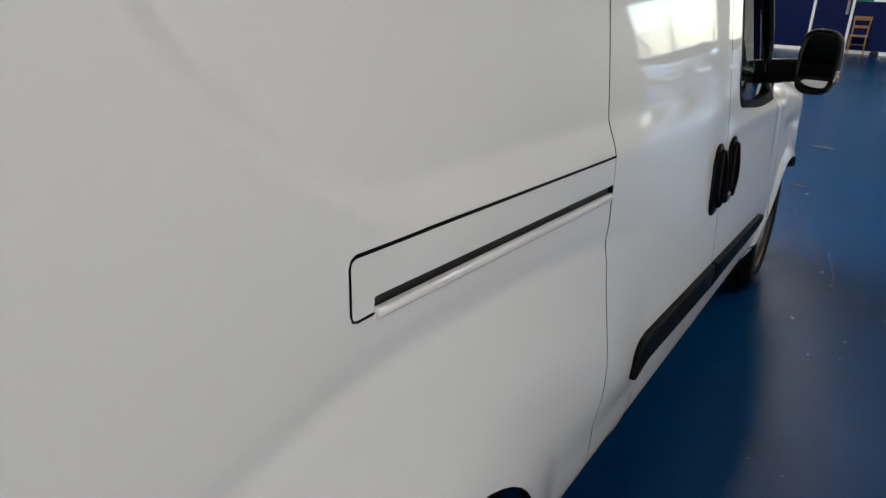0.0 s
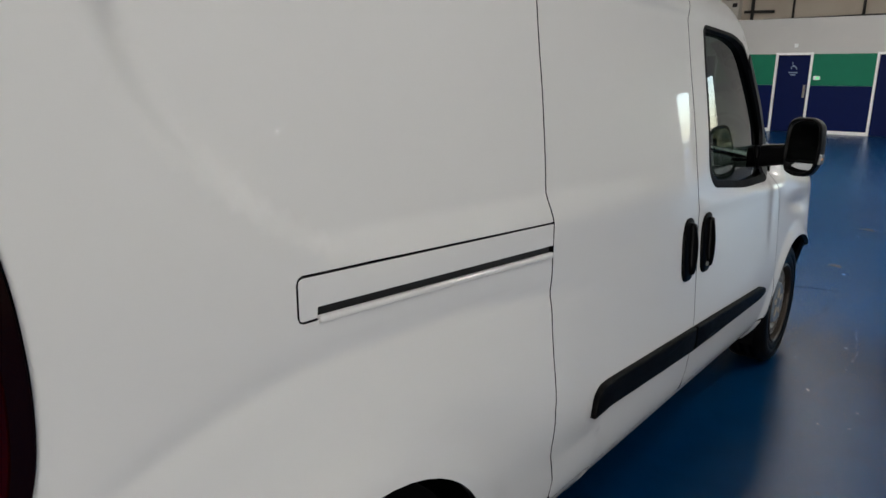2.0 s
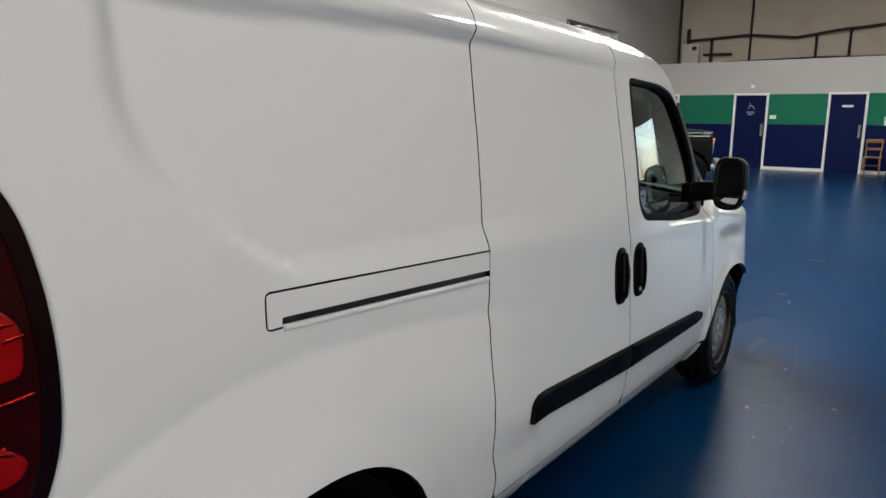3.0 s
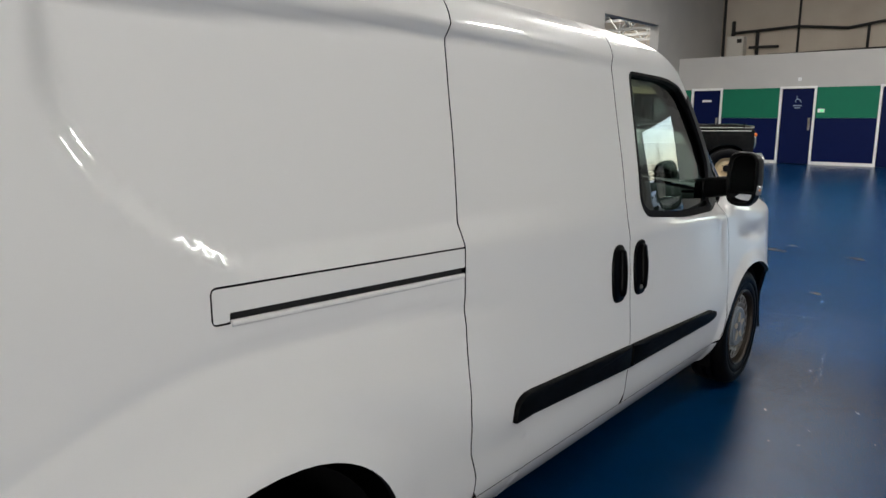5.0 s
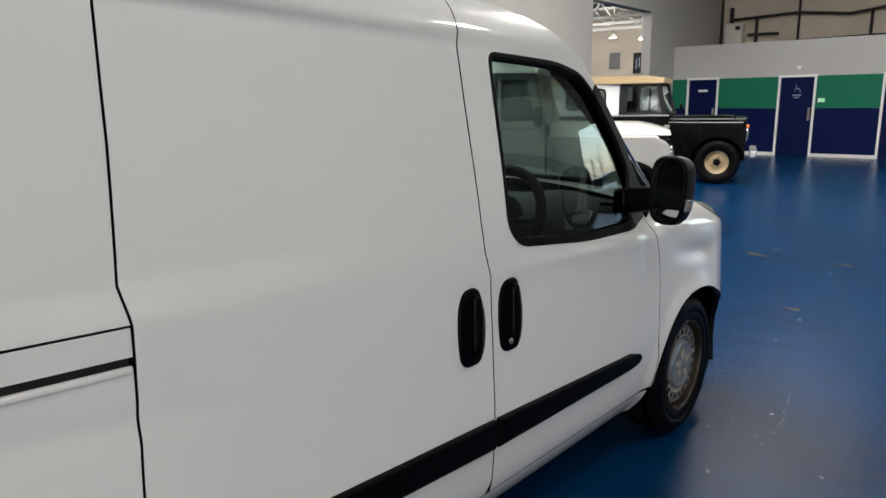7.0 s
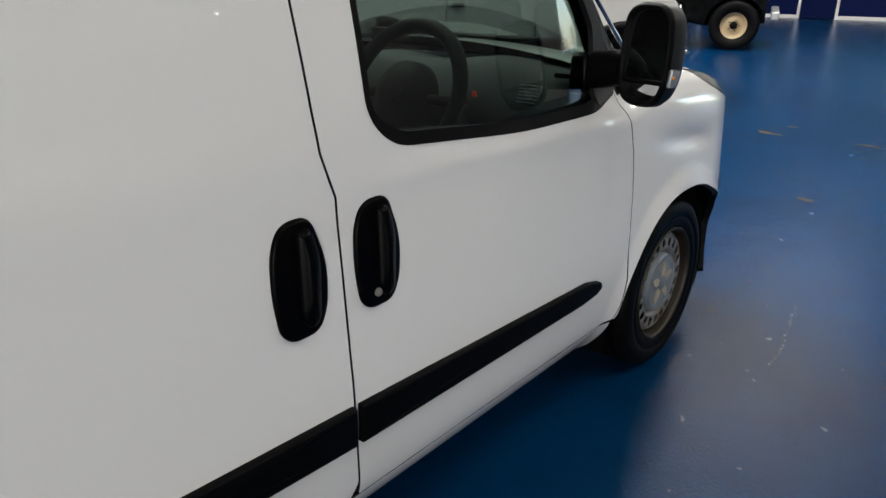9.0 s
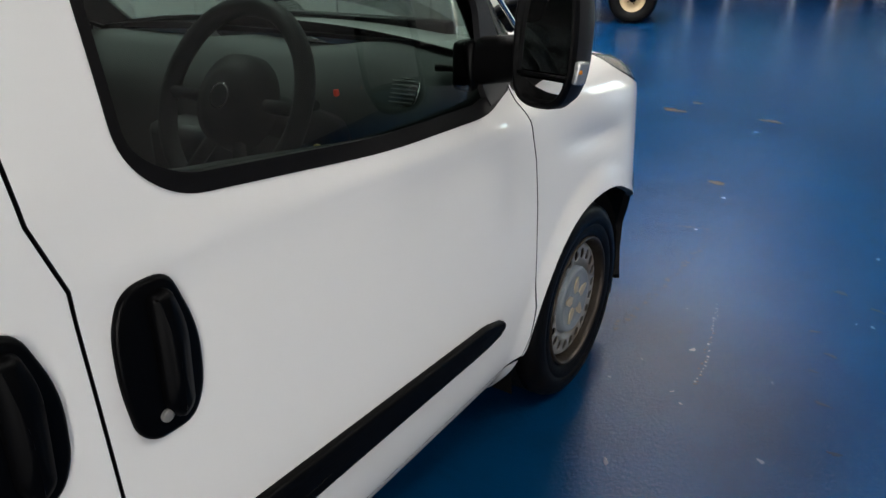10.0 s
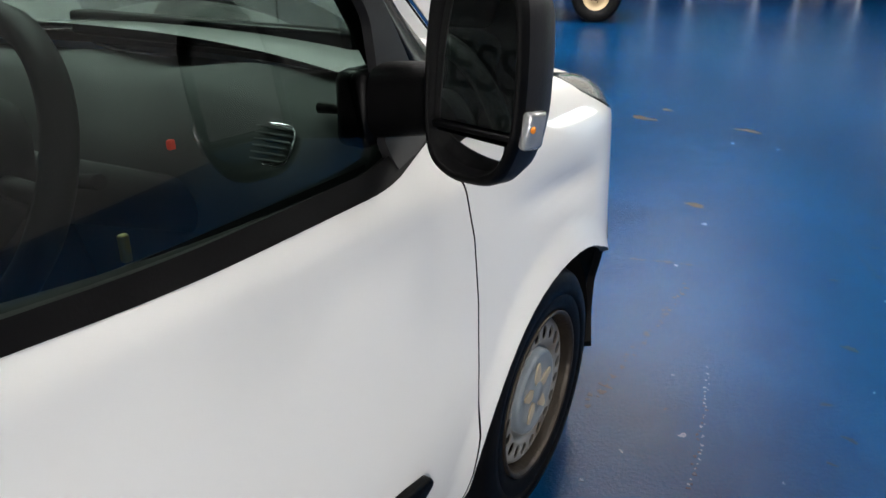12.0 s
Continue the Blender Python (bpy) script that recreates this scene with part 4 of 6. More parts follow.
# door mirror
def door_mirror():
    """Housing, glass in two parts, indicator and arm. The glass looks back and a little inwards."""
    turn = Matrix.Translation((0.080, -0.628, 1.160)) @ Euler((radians(-4), 0, radians(-14))).to_matrix().to_4x4()
    o = rounded([(0.088, -0.060), (0.086, 0.030), (0.076, 0.098), (0.040, 0.124), (-0.040, 0.126), (-0.078, 0.106), (-0.086, 0.040), (-0.082, -0.060), (-0.066, -0.110), (-0.020, -0.126), (0.040, -0.122), (0.066, -0.106)], [0.03, 0.06, 0.05, 0.04, 0.04, 0.04, 0.05, 0.05, 0.04, 0.03, 0.03, 0.03], 5)
    o = [(0.86 * a, 0.98 * b) for a, b in o]
    bm = bmesh.new()
    rings = []
    for d, s, lift in ((0.030, 0.86, 0), (0.003, 0.89, 0), (-0.001, 0.92, 0), (0.000, 0.955, 0), (0.005, 0.985, 0), (0.014, 1.0, 0), (0.040, 1.0, 0), (0.062, 0.95, 0.003), (0.080, 0.80, 0.006), (0.092, 0.50, 0.008)):
        rings.append([bm.verts.new((p[0] * s, d, p[1] * s + lift)) for p in o])
    for A, B in zip(rings, rings[1:]):
        for k in range(len(A)):
            bm.faces.new((A[k], A[(k + 1) % len(A)], B[(k + 1) % len(A)], B[k])).smooth = True
    bm.faces.new(rings[-1])
    bmesh.ops.recalc_face_normals(bm, faces=bm.faces)
    for f in bm.faces:
        f.material_index = 1 if min(v.co.y for v in f.verts) > 0.0135 and max(v.co.y for v in f.verts) > 0.031 else 0
    root = part("door_mirror", bm, BLACK_PLASTIC, VAN, "black plastic door mirror", turn)
    root.data.materials.append(MIRROR_SHELL)

    def pane(lo, hi):
        q = [(p[0] * 0.86, max(lo, min(hi, p[1] * 0.87))) for p in o]
        b2 = bmesh.new()
        f = b2.faces.new([b2.verts.new((p[0], 0.0, p[1])) for p in dict.fromkeys(q)])
        r = bmesh.ops.extrude_face_region(b2, geom=[f])
        bmesh.ops.translate(b2, verts=[v for v in r["geom"] if isinstance(v, bmesh.types.BMVert)], vec=(0, 0.004, 0))
        bmesh.ops.recalc_face_normals(b2, faces=b2.faces)
        return b2

    part("mirror_back", shift(pane(-0.2, 0.2), pose(0, 0.034, 0)), SATIN_BLACK, root)
    part("mirror_glass", pane(-0.052, 0.2), MIRROR, root, "large mirror glass", pose(0, 0.014, 0, -2, 0, 0))
    part("mirror_glass", pane(-0.2, -0.064), MIRROR, root, "small wide-angle mirror glass", pose(0, 0.016, -0.088, 22, 0, -4) @ Matrix.Translation((0, 0, 0.088)))
    part("divider", box(-0.062, 0.008, -0.0620, 0.064, 0.022, -0.0550, 0.002), BLACK_PLASTIC, root)
    ind = part("indicator", shift(box(-0.005, 0.010, -0.022, 0.009, 0.044, 0.022, 0.006, 3), pose(0.0755, 0.0, -0.046, 0, 5, 0)), LAMP_CLEAR, root, "clear indicator lens")
    part("bulb", shift(lathe([(-0.003, 0.0), (-0.003, 0.004), (0.003, 0.004), (0.005, 0.0)], 12), Matrix.Translation((0.0830, 0.018, -0.044))), AMBER, ind, "amber bulb")
    arm = bmesh.new()
    rows_ = []
    for t in [i / 8 for i in range(9)]:
        x = -0.085 + t * 0.13
        y = -0.550 - 0.008 * t
        hz, hy, z = 0.050 - 0.006 * t, 0.046 - 0.008 * t, 1.108 + 0.018 * t
        rows_.append([arm.verts.new((x, y + hy * math.copysign(abs(math.cos(a)) ** 0.6, math.cos(a)), z + hz * math.copysign(abs(math.sin(a)) ** 0.6, math.sin(a)))) for a in [k * math.tau / 20 for k in range(20)]])
    for A, B in zip(rows_, rows_[1:]):
        for k in range(20):
            arm.faces.new((A[k], A[(k + 1) % 20], B[(k + 1) % 20], B[k])).smooth = True
    bmesh.ops.recalc_face_normals(arm, faces=arm.faces)
    part("mirror_arm", arm, BLACK_PLASTIC, VAN, "black plastic mirror arm")
    part("mirror_base", box(-0.140, -0.60, 1.045, -0.085, -0.485, 1.150, 0.015), SATIN_BLACK, VAN, "black inner mirror base")
    part("mirror_lever", tube([(-0.135, -0.54, 1.083), (-0.213, -0.54, 1.081)], [0.005, 0.009], 10), SATIN_BLACK, VAN)


door_mirror()


# tail lamp on the rear corner
tail_o = [(-3.87, 1.333)] + [(a - 0.003, b) for a, b in LAMP_EDGE] + [(-3.87, 0.760)]
TAIL = part("tail_lamp", skin("tail_lamp", side, tail_o, mat=RED_DARK, gap=0.0, flange=0.05, off=0.006, step=0.02), None, VAN, "dark red tail lamp cluster")
part("tail_rim", skin("tail_rim", side, tail_o, [inset(dense(tail_o, 0.02), 0.022)], mat=DARK_LENS, gap=0.0, flange=0.03, off=0.010, step=0.02), None, TAIL, "black rim of the lamp")
for o, r in (([(-3.69, 1.19), (-3.628, 1.195), (-3.640, 1.25), (-3.668, 1.305), (-3.70, 1.31)], 0.012), ([(-3.715, 1.03), (-3.610, 1.035), (-3.606, 1.10), (-3.64, 1.135), (-3.70, 1.12)], 0.02), ([(-3.69, 0.925), (-3.65, 0.895), (-3.622, 0.905), (-3.612, 0.925), (-3.64, 0.95), (-3.69, 0.955)], 0.012), ([(-3.80, 1.12), (-3.752, 1.12), (-3.752, 1.315), (-3.80, 1.315)], 0.008)):
    part("reflector", loop_panel("reflector", rounded(o, r), 0.004, RED_LENS, off=0.006, rim=0.003, bulge=0.003), None, TAIL, "bright red reflector")
# the lamp's glints, built as slim strips of bright red metal
for u0, z0, u1, z1, w in ((-3.71, 1.098, -3.615, 1.106, 0.004), (-3.712, 1.082, -3.625, 1.108, 0.003), (-3.715, 1.066, -3.606, 1.090, 0.005), (-3.67, 1.000, -3.600, 1.012, 0.004), (-3.688, 0.956, -3.630, 0.938, 0.004), (-3.665, 0.936, -3.640, 0.952, 0.003), (-3.705, 1.312, -3.672, 1.318, 0.005)):
    part("glint_strip", loop_panel("glint_strip", [(u0, z0 - w), (u1, z1 - w * 0.5), (u1, z1 + w * 0.5), (u0, z0 + w)], 0.004, RED_CHROME, off=0.008, rim=0.0015), None, TAIL, "red metal strip placed as a glint")
for k in range(16):
    part("ridge", loop_panel("ridge", [(-3.790, 1.13 + k * 0.0115), (-3.762, 1.13 + k * 0.0115), (-3.762, 1.135 + k * 0.0115), (-3.790, 1.135 + k * 0.0115)], 0.003, RED_LENS, off=0.008, rim=0.001), None, TAIL)
rev = [(-3.745 + 0.046 * math.cos(k * math.tau / 28), 1.035 + 0.062 * math.sin(k * math.tau / 28)) for k in range(28)]
RL = part("reversing_lamp", loop_panel("reversing_lamp", rev, 0.010, LAMP_CLEAR, off=0.006, bulge=0.010), None, TAIL, "clear oval reversing lamp")
part("lamp_ring", skin("lamp_ring", side, inset(rev, -0.004), [inset(rev, 0.004)], mat=DARK_LENS, gap=0, flange=0.01, off=0.014), None, RL, "dark ring")



# cab
def cab():
    part("cab_floor", box(-1.74, -1.60, 0.36, -0.09, -0.20, 0.42), CAB_DARK, VAN)
    part("bulkhead", box(-1.64, -1.66, 0.40, -0.19, -1.62, 1.66, 0.01), CAB_DARK, VAN, "charcoal cab bulkhead")
    part("headlining", box(-1.62, -1.62, 1.655, -0.21, -1.06, 1.68, 0.01), CAB_GREY, VAN, "grey headlining")
    part("door_lining", skin("door_lining", lambda u, v, o=0.0: side(u, v, o - 0.075), [(-0.50, 0.45), (-1.46, 0.45), (-1.46, 1.045), (-0.98, 1.012), (-0.55, 1.01)], mat=CAB_DARK, gap=0, flange=0.02, step=0.06), None, VAN, "dark door lining")
    dash_profile = [(-0.62, 0.50), (-0.66, 0.70), (-0.70, 0.88), (-0.695, 0.965), (-0.665, 1.00), (-0.62, 1.055), (-0.56, 1.078), (-0.45, 1.075), (-0.30, 1.045), (-0.18, 1.03)]
    bm = bmesh.new()
    rows_ = []
    for i in range(41):
        x = -0.115 - i / 40 * 1.602
        bulge = 0.045 * math.exp(-((x + 0.46) / 0.17) ** 2) + 0.03 * math.exp(-((x + 0.92) / 0.16) ** 2)
        edge = smooth01(-0.115, -0.20, x) * smooth01(-1.717, -1.63, x)
        rows_.append([bm.verts.new((x, y + 0.08 - bulge * (0.5 if z < 0.9 else 0.8) + 0.06 * (1 - edge), z + bulge * 0.75 * smooth01(0.9, 1.05, z) - 0.03 * (1 - edge))) for y, z in dash_profile])
    for A, B in zip(rows_, rows_[1:]):
        for k in range(len(A) - 1):
            bm.faces.new((A[k], B[k], B[k + 1], A[k + 1])).smooth = True
    bmesh.ops.recalc_face_normals(bm, faces=bm.faces)
    dash = part("dashboard", bm, CAB_GREY, VAN, "grey plastic dashboard")
    part("dash_pad", box(-1.30, -0.215, 1.09, -0.40, -0.155, 1.150, 0.012, 3), SATIN_BLACK, dash, "black pad under the windscreen")
    at = pose(-0.305, -0.572, 1.016, -36, 0, 6)
    vent = part("air_vent", shift(box(-0.070, -0.012, -0.036, 0.070, 0.012, 0.036, 0.012, 3), at), SATIN_BLACK, dash, "black air vent with slats")
    part("vent_frame", shift(tube([(0.066 * math.copysign(abs(math.cos(a)) ** 0.4, math.cos(a)), -0.015, 0.033 * math.copysign(abs(math.sin(a)) ** 0.4, math.sin(a))) for a in [k * math.tau / 36 for k in range(36)]], 0.0028, 6, closed=True), at), CHROME, vent)
    for k in range(6):
        part("slat", shift(box(-0.060, -0.020, -0.027 + k * 0.0105, 0.060, -0.008, -0.0245 + k * 0.0105), at), STEEL_DARK, vent)
    # steering wheel
    tilt = pose(-0.43, -0.938, 1.046, -24, 0, 0)
    wheel_ = part("steering_wheel", shift(tube([(0.187 * math.cos(k * math.tau / 48), 0, 0.187 * math.sin(k * math.tau / 48)) for k in range(48)], 0.0195, 12, closed=True), tilt), CAB_DARK, VAN, "black steering wheel")
    part("wheel_hub", shift(shift(lathe([(0.030, 0.0), (0.026, 0.05), (0.008, 0.090), (-0.03, 0.098)], 32), pose(0, 0, 0, 0, 0, -90)), tilt), CAB_DARK, wheel_)
    for a in (0, 180, 245, 295):
        part("spoke", shift(tube([(0.05 * math.cos(radians(a)), 0.01, 0.05 * math.sin(radians(a))), (0.18 * math.cos(radians(a)), 0, 0.18 * math.sin(radians(a)))], 0.014, 8), tilt), CAB_DARK, wheel_)
    part("badge", shift(tube([(0.024 * math.cos(k * math.tau / 24), -0.032, 0.024 * math.sin(k * math.tau / 24)) for k in range(24)], 0.0022, 6, closed=True), tilt), CHROME, wheel_)
    part("column", tube([(-0.43, -0.92, 1.035), (-0.43, -0.55, 0.88)], 0.045, 14), CAB_DARK, VAN)
    part("stalk", tube([(-0.42, -0.86, 1.02), (-0.28, -0.86, 1.04)], [0.006, 0.010], 8), CAB_DARK, VAN)
    part("centre_console", box(-1.02, -0.75, 0.45, -0.78, -0.55, 0.90, 0.03), CAB_DARK, VAN)
    part("warning_light", box(-0.420, -0.656, 1.012, -0.410, -0.644, 1.028, 0.003), RED_GLOW, VAN, "small lit red warning light")
    part("gear_lever", tube([(-0.80, -0.80, 0.60), (-0.79, -0.83, 0.86)], [0.010, 0.022], 12), CAB_DARK, VAN)
    for x in (-0.46, -1.36):
        seat = part("seat", box(x - 0.24, -1.38, 0.62, x + 0.24, -0.92, 0.76, 0.05, 4), CLOTH, VAN, "dark cloth cab seat")
        part("seat_back", shift(box(x - 0.23, -0.06, 0.0, x + 0.23, 0.08, 0.62, 0.055, 4), pose(0, -1.40, 0.70, 12, 0, 0)), CLOTH, seat)
        part("headrest", shift(box(x - 0.13, -0.05, 0.64, x + 0.13, 0.05, 0.80, 0.04, 4), pose(0, -1.40, 0.70, 12, 0, 0)), CLOTH, seat)
        part("seat_base", box(x - 0.20, -1.34, 0.42, x + 0.20, -0.96, 0.64, 0.02), CAB_DARK, seat)
    part("rear_view_mirror", box(-1.02, -0.93, 1.50, -0.81, -0.90, 1.56, 0.012), CAB_DARK, VAN)
    part("key", box(-0.340, -0.815, 0.905, -0.328, -0.802, 0.945, 0.003), KEY_YELLOW, VAN, "key with a yellow tag in the ignition")


cab()


# ---- doors and panels of the partition ----
def frame_bars(name, x0, x1, z1, y, parent, w=0.06, d=0.035, sill=0.0):
    for a, b, c, e in ((x0 - w, 0.0, x0, z1 + w), (x1, 0.0, x1 + w, z1 + w), (x0, z1, x1, z1 + w)):
        part(name, box(a, y - d, b, c, y - 0.001, e, 0.004), WHITE_TRIM, parent)


def door(i, x0, x1, h, sign):
    d = thing("door_%d" % i, "closed navy blue door in a white frame", "door", pose(0, 0, 0), kind="structure")
    leaf = part("door_leaf", box(x0 + 0.004, FAR + 0.02, 0.008, x1 - 0.004, FAR + 0.065, h - 0.004, 0.003), NAVY_DOOR, d)
    part("push_plate", box(x1 - 0.11, FAR + 0.012, 0.92, x1 - 0.05, FAR + 0.0195, 1.25, 0.002), STEEL, leaf, "steel push plate")
    part("door_handle", tube([(x1 - 0.08, FAR + 0.012, 1.0), (x1 - 0.08, FAR - 0.03, 1.0), (x1 - 0.08, FAR - 0.03, 1.2), (x1 - 0.08, FAR + 0.012, 1.2)], 0.009, 8), STEEL, leaf, "steel pull handle")
    if sign == "bar":
        part("sign", box((x0 + x1) / 2 - 0.13, FAR + 0.012, 1.70, (x0 + x1) / 2 + 0.13, FAR + 0.0195, 1.76), SIGN_WHITE, leaf, "small white door sign")
    else:
        cx, cz = (x0 + x1) / 2, 1.70
        part("sign", tube([(cx + 0.055 * math.cos(a), FAR + 0.016, cz + 0.055 * math.sin(a)) for a in [k * math.tau / 24 for k in range(16)]], 0.007, 6), PALE_SIGN, leaf, "pale wheelchair symbol")
        part("sign", tube([(cx - 0.03, FAR + 0.016, cz + 0.14), (cx - 0.02, FAR + 0.016, cz + 0.04), (cx + 0.06, FAR + 0.016, cz + 0.03), (cx + 0.09, FAR + 0.016, cz - 0.05)], 0.009, 6), PALE_SIGN, leaf)
        part("sign", box(cx - 0.11, FAR + 0.014, cz - 0.14, cx + 0.11, FAR + 0.0195, cz - 0.11), PALE_SIGN, leaf)
        part("sign", box(cx - 0.07, FAR + 0.014, cz - 0.20, cx + 0.07, FAR + 0.0195, cz - 0.17), PALE_SIGN, leaf)
    frame_bars("door_frame", x0, x1, h, FAR, d)


PALE_SIGN = material("pale_grey_sign", (0.25, 0.33, 0.42), 0.5, vary=0.05, bump=0)
for i, (a, b, h) in enumerate(DOORS):
    door(i + 1, a, b, h, "symbol" if i == 1 else "bar")


def panel_bay(x0, x1):
    p = thing("wall_panel", "green over navy painted wall panel with white skirting", "wall panel", kind="structure")
    part("upper_panel", box(x0, FAR - 0.012, 1.245, x1, FAR - 0.001, 2.055), GREEN_PANEL, p, "green upper panel")
    part("lower_panel", box(x0, FAR - 0.012, 0.085, x1, FAR - 0.001, 1.241), NAVY_PANEL, p, "navy lower panel")
    part("skirting", box(x0, FAR - 0.022, 0.0, x1, FAR - 0.0008, 0.083, 0.004), WHITE_TRIM, p, "white skirting")


edges = [LEFT + 0.002] + [v for a, b, h in DOORS for v in (a - 0.0615, b + 0.0615)] + [0.178]
for k in range(0, len(edges), 2):
    panel_bay(edges[k], edges[k + 1])
fr = thing("doorway_frame", "white frame of a dark doorway", "door frame", kind="structure")
frame_bars("door_frame", 0.24, 1.25, 2.03, FAR, fr)
# navy sheet behind the opening; its colour gives the dark of the unlit room
slab("doorway_shade_sheet", 0.0, FAR + 1.6, 0.0, 1.6, FAR + 1.7, 2.9, NAVY_PANEL, "dark navy sheet standing in for the shade beyond the doorway", "wall")
tagged(part("alarm_sounder", box(-3.85, FAR - 0.05, 2.22, -3.76, FAR - 0.001, 2.32, 0.012), SIGN_WHITE), "small white box on the partition above a door", "alarm box")
ex = tagged(part("exit_sign", box(-3.30, FAR - 0.045, 1.39, -3.14, FAR - 0.013, 1.49, 0.004), SIGN_WHITE), "small green and white lit sign on the panel", "sign")
part("sign_face", box(-3.235, FAR - 0.049, 1.405, -3.155, FAR - 0.0455, 1.475), SIGN_GREEN, ex)
ns = tagged(part("notice", box(-0.60, FAR - 0.022, 1.245, -0.24, FAR - 0.013, 1.46), SIGN_WHITE), "white notice with three green symbols", "notice")
for k in range(3):
    part("symbol", box(-0.575 + k * 0.11, FAR - 0.026, 1.365, -0.49 + k * 0.11, FAR - 0.0225, 1.44), GREEN_PANEL, ns)
part("text_line", box(-0.56, FAR - 0.026, 1.30, -0.28, FAR - 0.0225, 1.315), GREEN_PANEL, ns)
part("text_line", box(-0.56, FAR - 0.026, 1.33, -0.28, FAR - 0.0225, 1.345), GREEN_PANEL, ns)


# ---- wooden chair against the partition ----
def chair(x, y):
    c = thing("wooden_chair", "worn varnished wooden chair with a curved top rail", "chair", pose(x, y, 0, 0, 0, 180))
    part("seat", box(-0.20, -0.20, 0.43, 0.20, 0.20, 0.46, 0.012, 3), WOOD, c)
    for sx in (-1, 1):
        part("leg", tube([(sx * 0.17, 0.17, 0.43), (sx * 0.19, 0.20, 0.0)], [0.018, 0.013], 8), WOOD, c)
        part("leg", tube([(sx * 0.17, -0.17, 0.0), (sx * 0.16, -0.16, 0.44), (sx * 0.18, -0.25, 0.88)], [0.014, 0.018, 0.014], 8), WOOD, c)
        part("stretcher", tube([(sx * 0.18, 0.185, 0.20), (sx * 0.165, -0.165, 0.20)], 0.010, 6), WOOD, c)
    part("top_rail", shift(box(-0.20, -0.012, -0.05, 0.20, 0.012, 0.05, 0.01), pose(0, -0.25, 0.85, -10, 0, 0)), WOOD, c)
    part("mid_rail", shift(box(-0.17, -0.010, -0.03, 0.17, 0.010, 0.03, 0.008), pose(0, -0.205, 0.65, -10, 0, 0)), WOOD, c)
    part("stretcher", tube([(-0.18, 0.18, 0.25), (0.18, 0.18, 0.25)], 0.010, 6), WOOD, c)


chair(-0.74, FAR - 0.32)
tagged(part("black_bag", shift(box(-0.10, -0.08, 0.0, 0.10, 0.08, 0.09, 0.04, 4), pose(-0.33, FAR - 0.15, 0)), DARK_CANVAS), "small black bag on the floor beside the chair", "bag")


# ---- pipes and heater on the upper wall ----
def pipe_run(pts, r, label, rods=False):
    wob = []
    for (a, b) in zip(pts, pts[1:]):
        n = max(2, int((Vector(b) - Vector(a)).length / 0.35))
        for k in range(n):
            p = Vector(a).lerp(Vector(b), k / n)
            wob.append(p + Vector((0, 0, 0.035 * noise.noise(p * 0.9))))
    wob.append(Vector(pts[-1]))
    tagged(part("lagged_pipe", tube(wob, r, 8), PIPE), label, "pipe", "lagged pipes")


UP = 20.45
pipe_run([(-6.65, UP, 3.95), (-4.75, UP, 4.0), (-3.4, UP, 3.86), (-2.1, UP, 4.02), (-0.75, UP, 4.12), (-0.75, UP, 3.18)], 0.045, "black lagged pipe sagging along the upper wall")
pipe_run([(-5.6, UP, 3.18), (-4.7, UP, 3.20), (-2.0, UP, 3.22), (-0.7, UP, 3.18)], 0.045, "black lagged pipe low on the upper wall")
pipe_run([(-6.2, UP, 3.46), (-5.3, UP, 3.44)], 0.045, "short black lagged pipe beside the heater")
pipe_run([(-5.95, UP, 3.98), (-5.95, UP, 3.10)], 0.05, "upright black lagged pipe")
pipe_run([(-4.75, UP, 5.2), (-4.75, UP, 2.98)], 0.035, "thin upright black pipe")
pipe_run([(-2.85, UP, 3.95), (-2.85, UP, 3.2)], 0.04, "upright black lagged pipe")
pipe_run([(-1.95, UP, 4.02), (-1.95, UP, 3.2)], 0.04, "upright black lagged pipe")
pipe_run([(-7.02, UP, 5.4), (-7.02, UP, 2.98)], 0.045, "upright black pipe in the corner")
htr = tagged(part("wall_heater", box(-6.85, 20.2, 3.05, -6.30, 20.58, 3.82, 0.04, 3), BOILER), "cream white boiler case on the upper wall", "boiler")
part("control_panel", box(-6.50, 20.17, 3.60, -6.36, 20.199, 3.72), PIPE, htr)
part("flue", tube([(-6.70, 20.4, 3.80), (-6.70, 20.4, 4.3)], 0.06, 12), PIPE, htr, "black flue")


# ---- next hall, seen through the opening ----
def truss(y):
    t = thing("roof_truss", "white painted steel roof truss", "truss", group="roof trusses")
    xa, xb = LEFT - 8.9, LEFT - 0.3
    part("bottom_chord", box(xa, y - 0.04, 3.86, xb, y + 0.04, 3.94), TRUSS, t)
    part("top_chord", box(xa, y - 0.04, 4.56, xb, y + 0.04, 4.64), TRUSS, t)
    n = 8
    for k in range(n):
        x0 = xa + (xb - xa) * k / n
        x1 = xa + (xb - xa) * (k + 1) / n
        part("web", tube([(x0, y, 3.9), ((x0 + x1) / 2, y, 4.6), (x1, y, 3.9)], 0.03, 6), TRUSS, t)


for y in (13.2, 16.6, 18.2, 19.8):
    truss(y)
for y in (14.5, 17.4, 19.0):
    tagged(part("rooflight", box(LEFT - 6.5, y - 0.35, 4.722, LEFT - 0.6, y + 0.35, 4.742), ROOFLIGHT), "white translucent rooflight panel, some added as fill, in the roof of the next hall", "rooflight", "rooflights")
for x in (LEFT - 2.0, LEFT - 5.0):
    tagged(part("purlin", box(x - 0.05, 10.0, 4.645, x + 0.05, 20.5, 4.715), TRUSS), "white steel purlin under the roof", "purlin", "purlins")
area_light("next_hall_light", (LEFT - 4, 15, 4.6), (LEFT - 4, 15.2, 0), 4.0, 6.0, 22, (1.0, 0.94, 0.84))
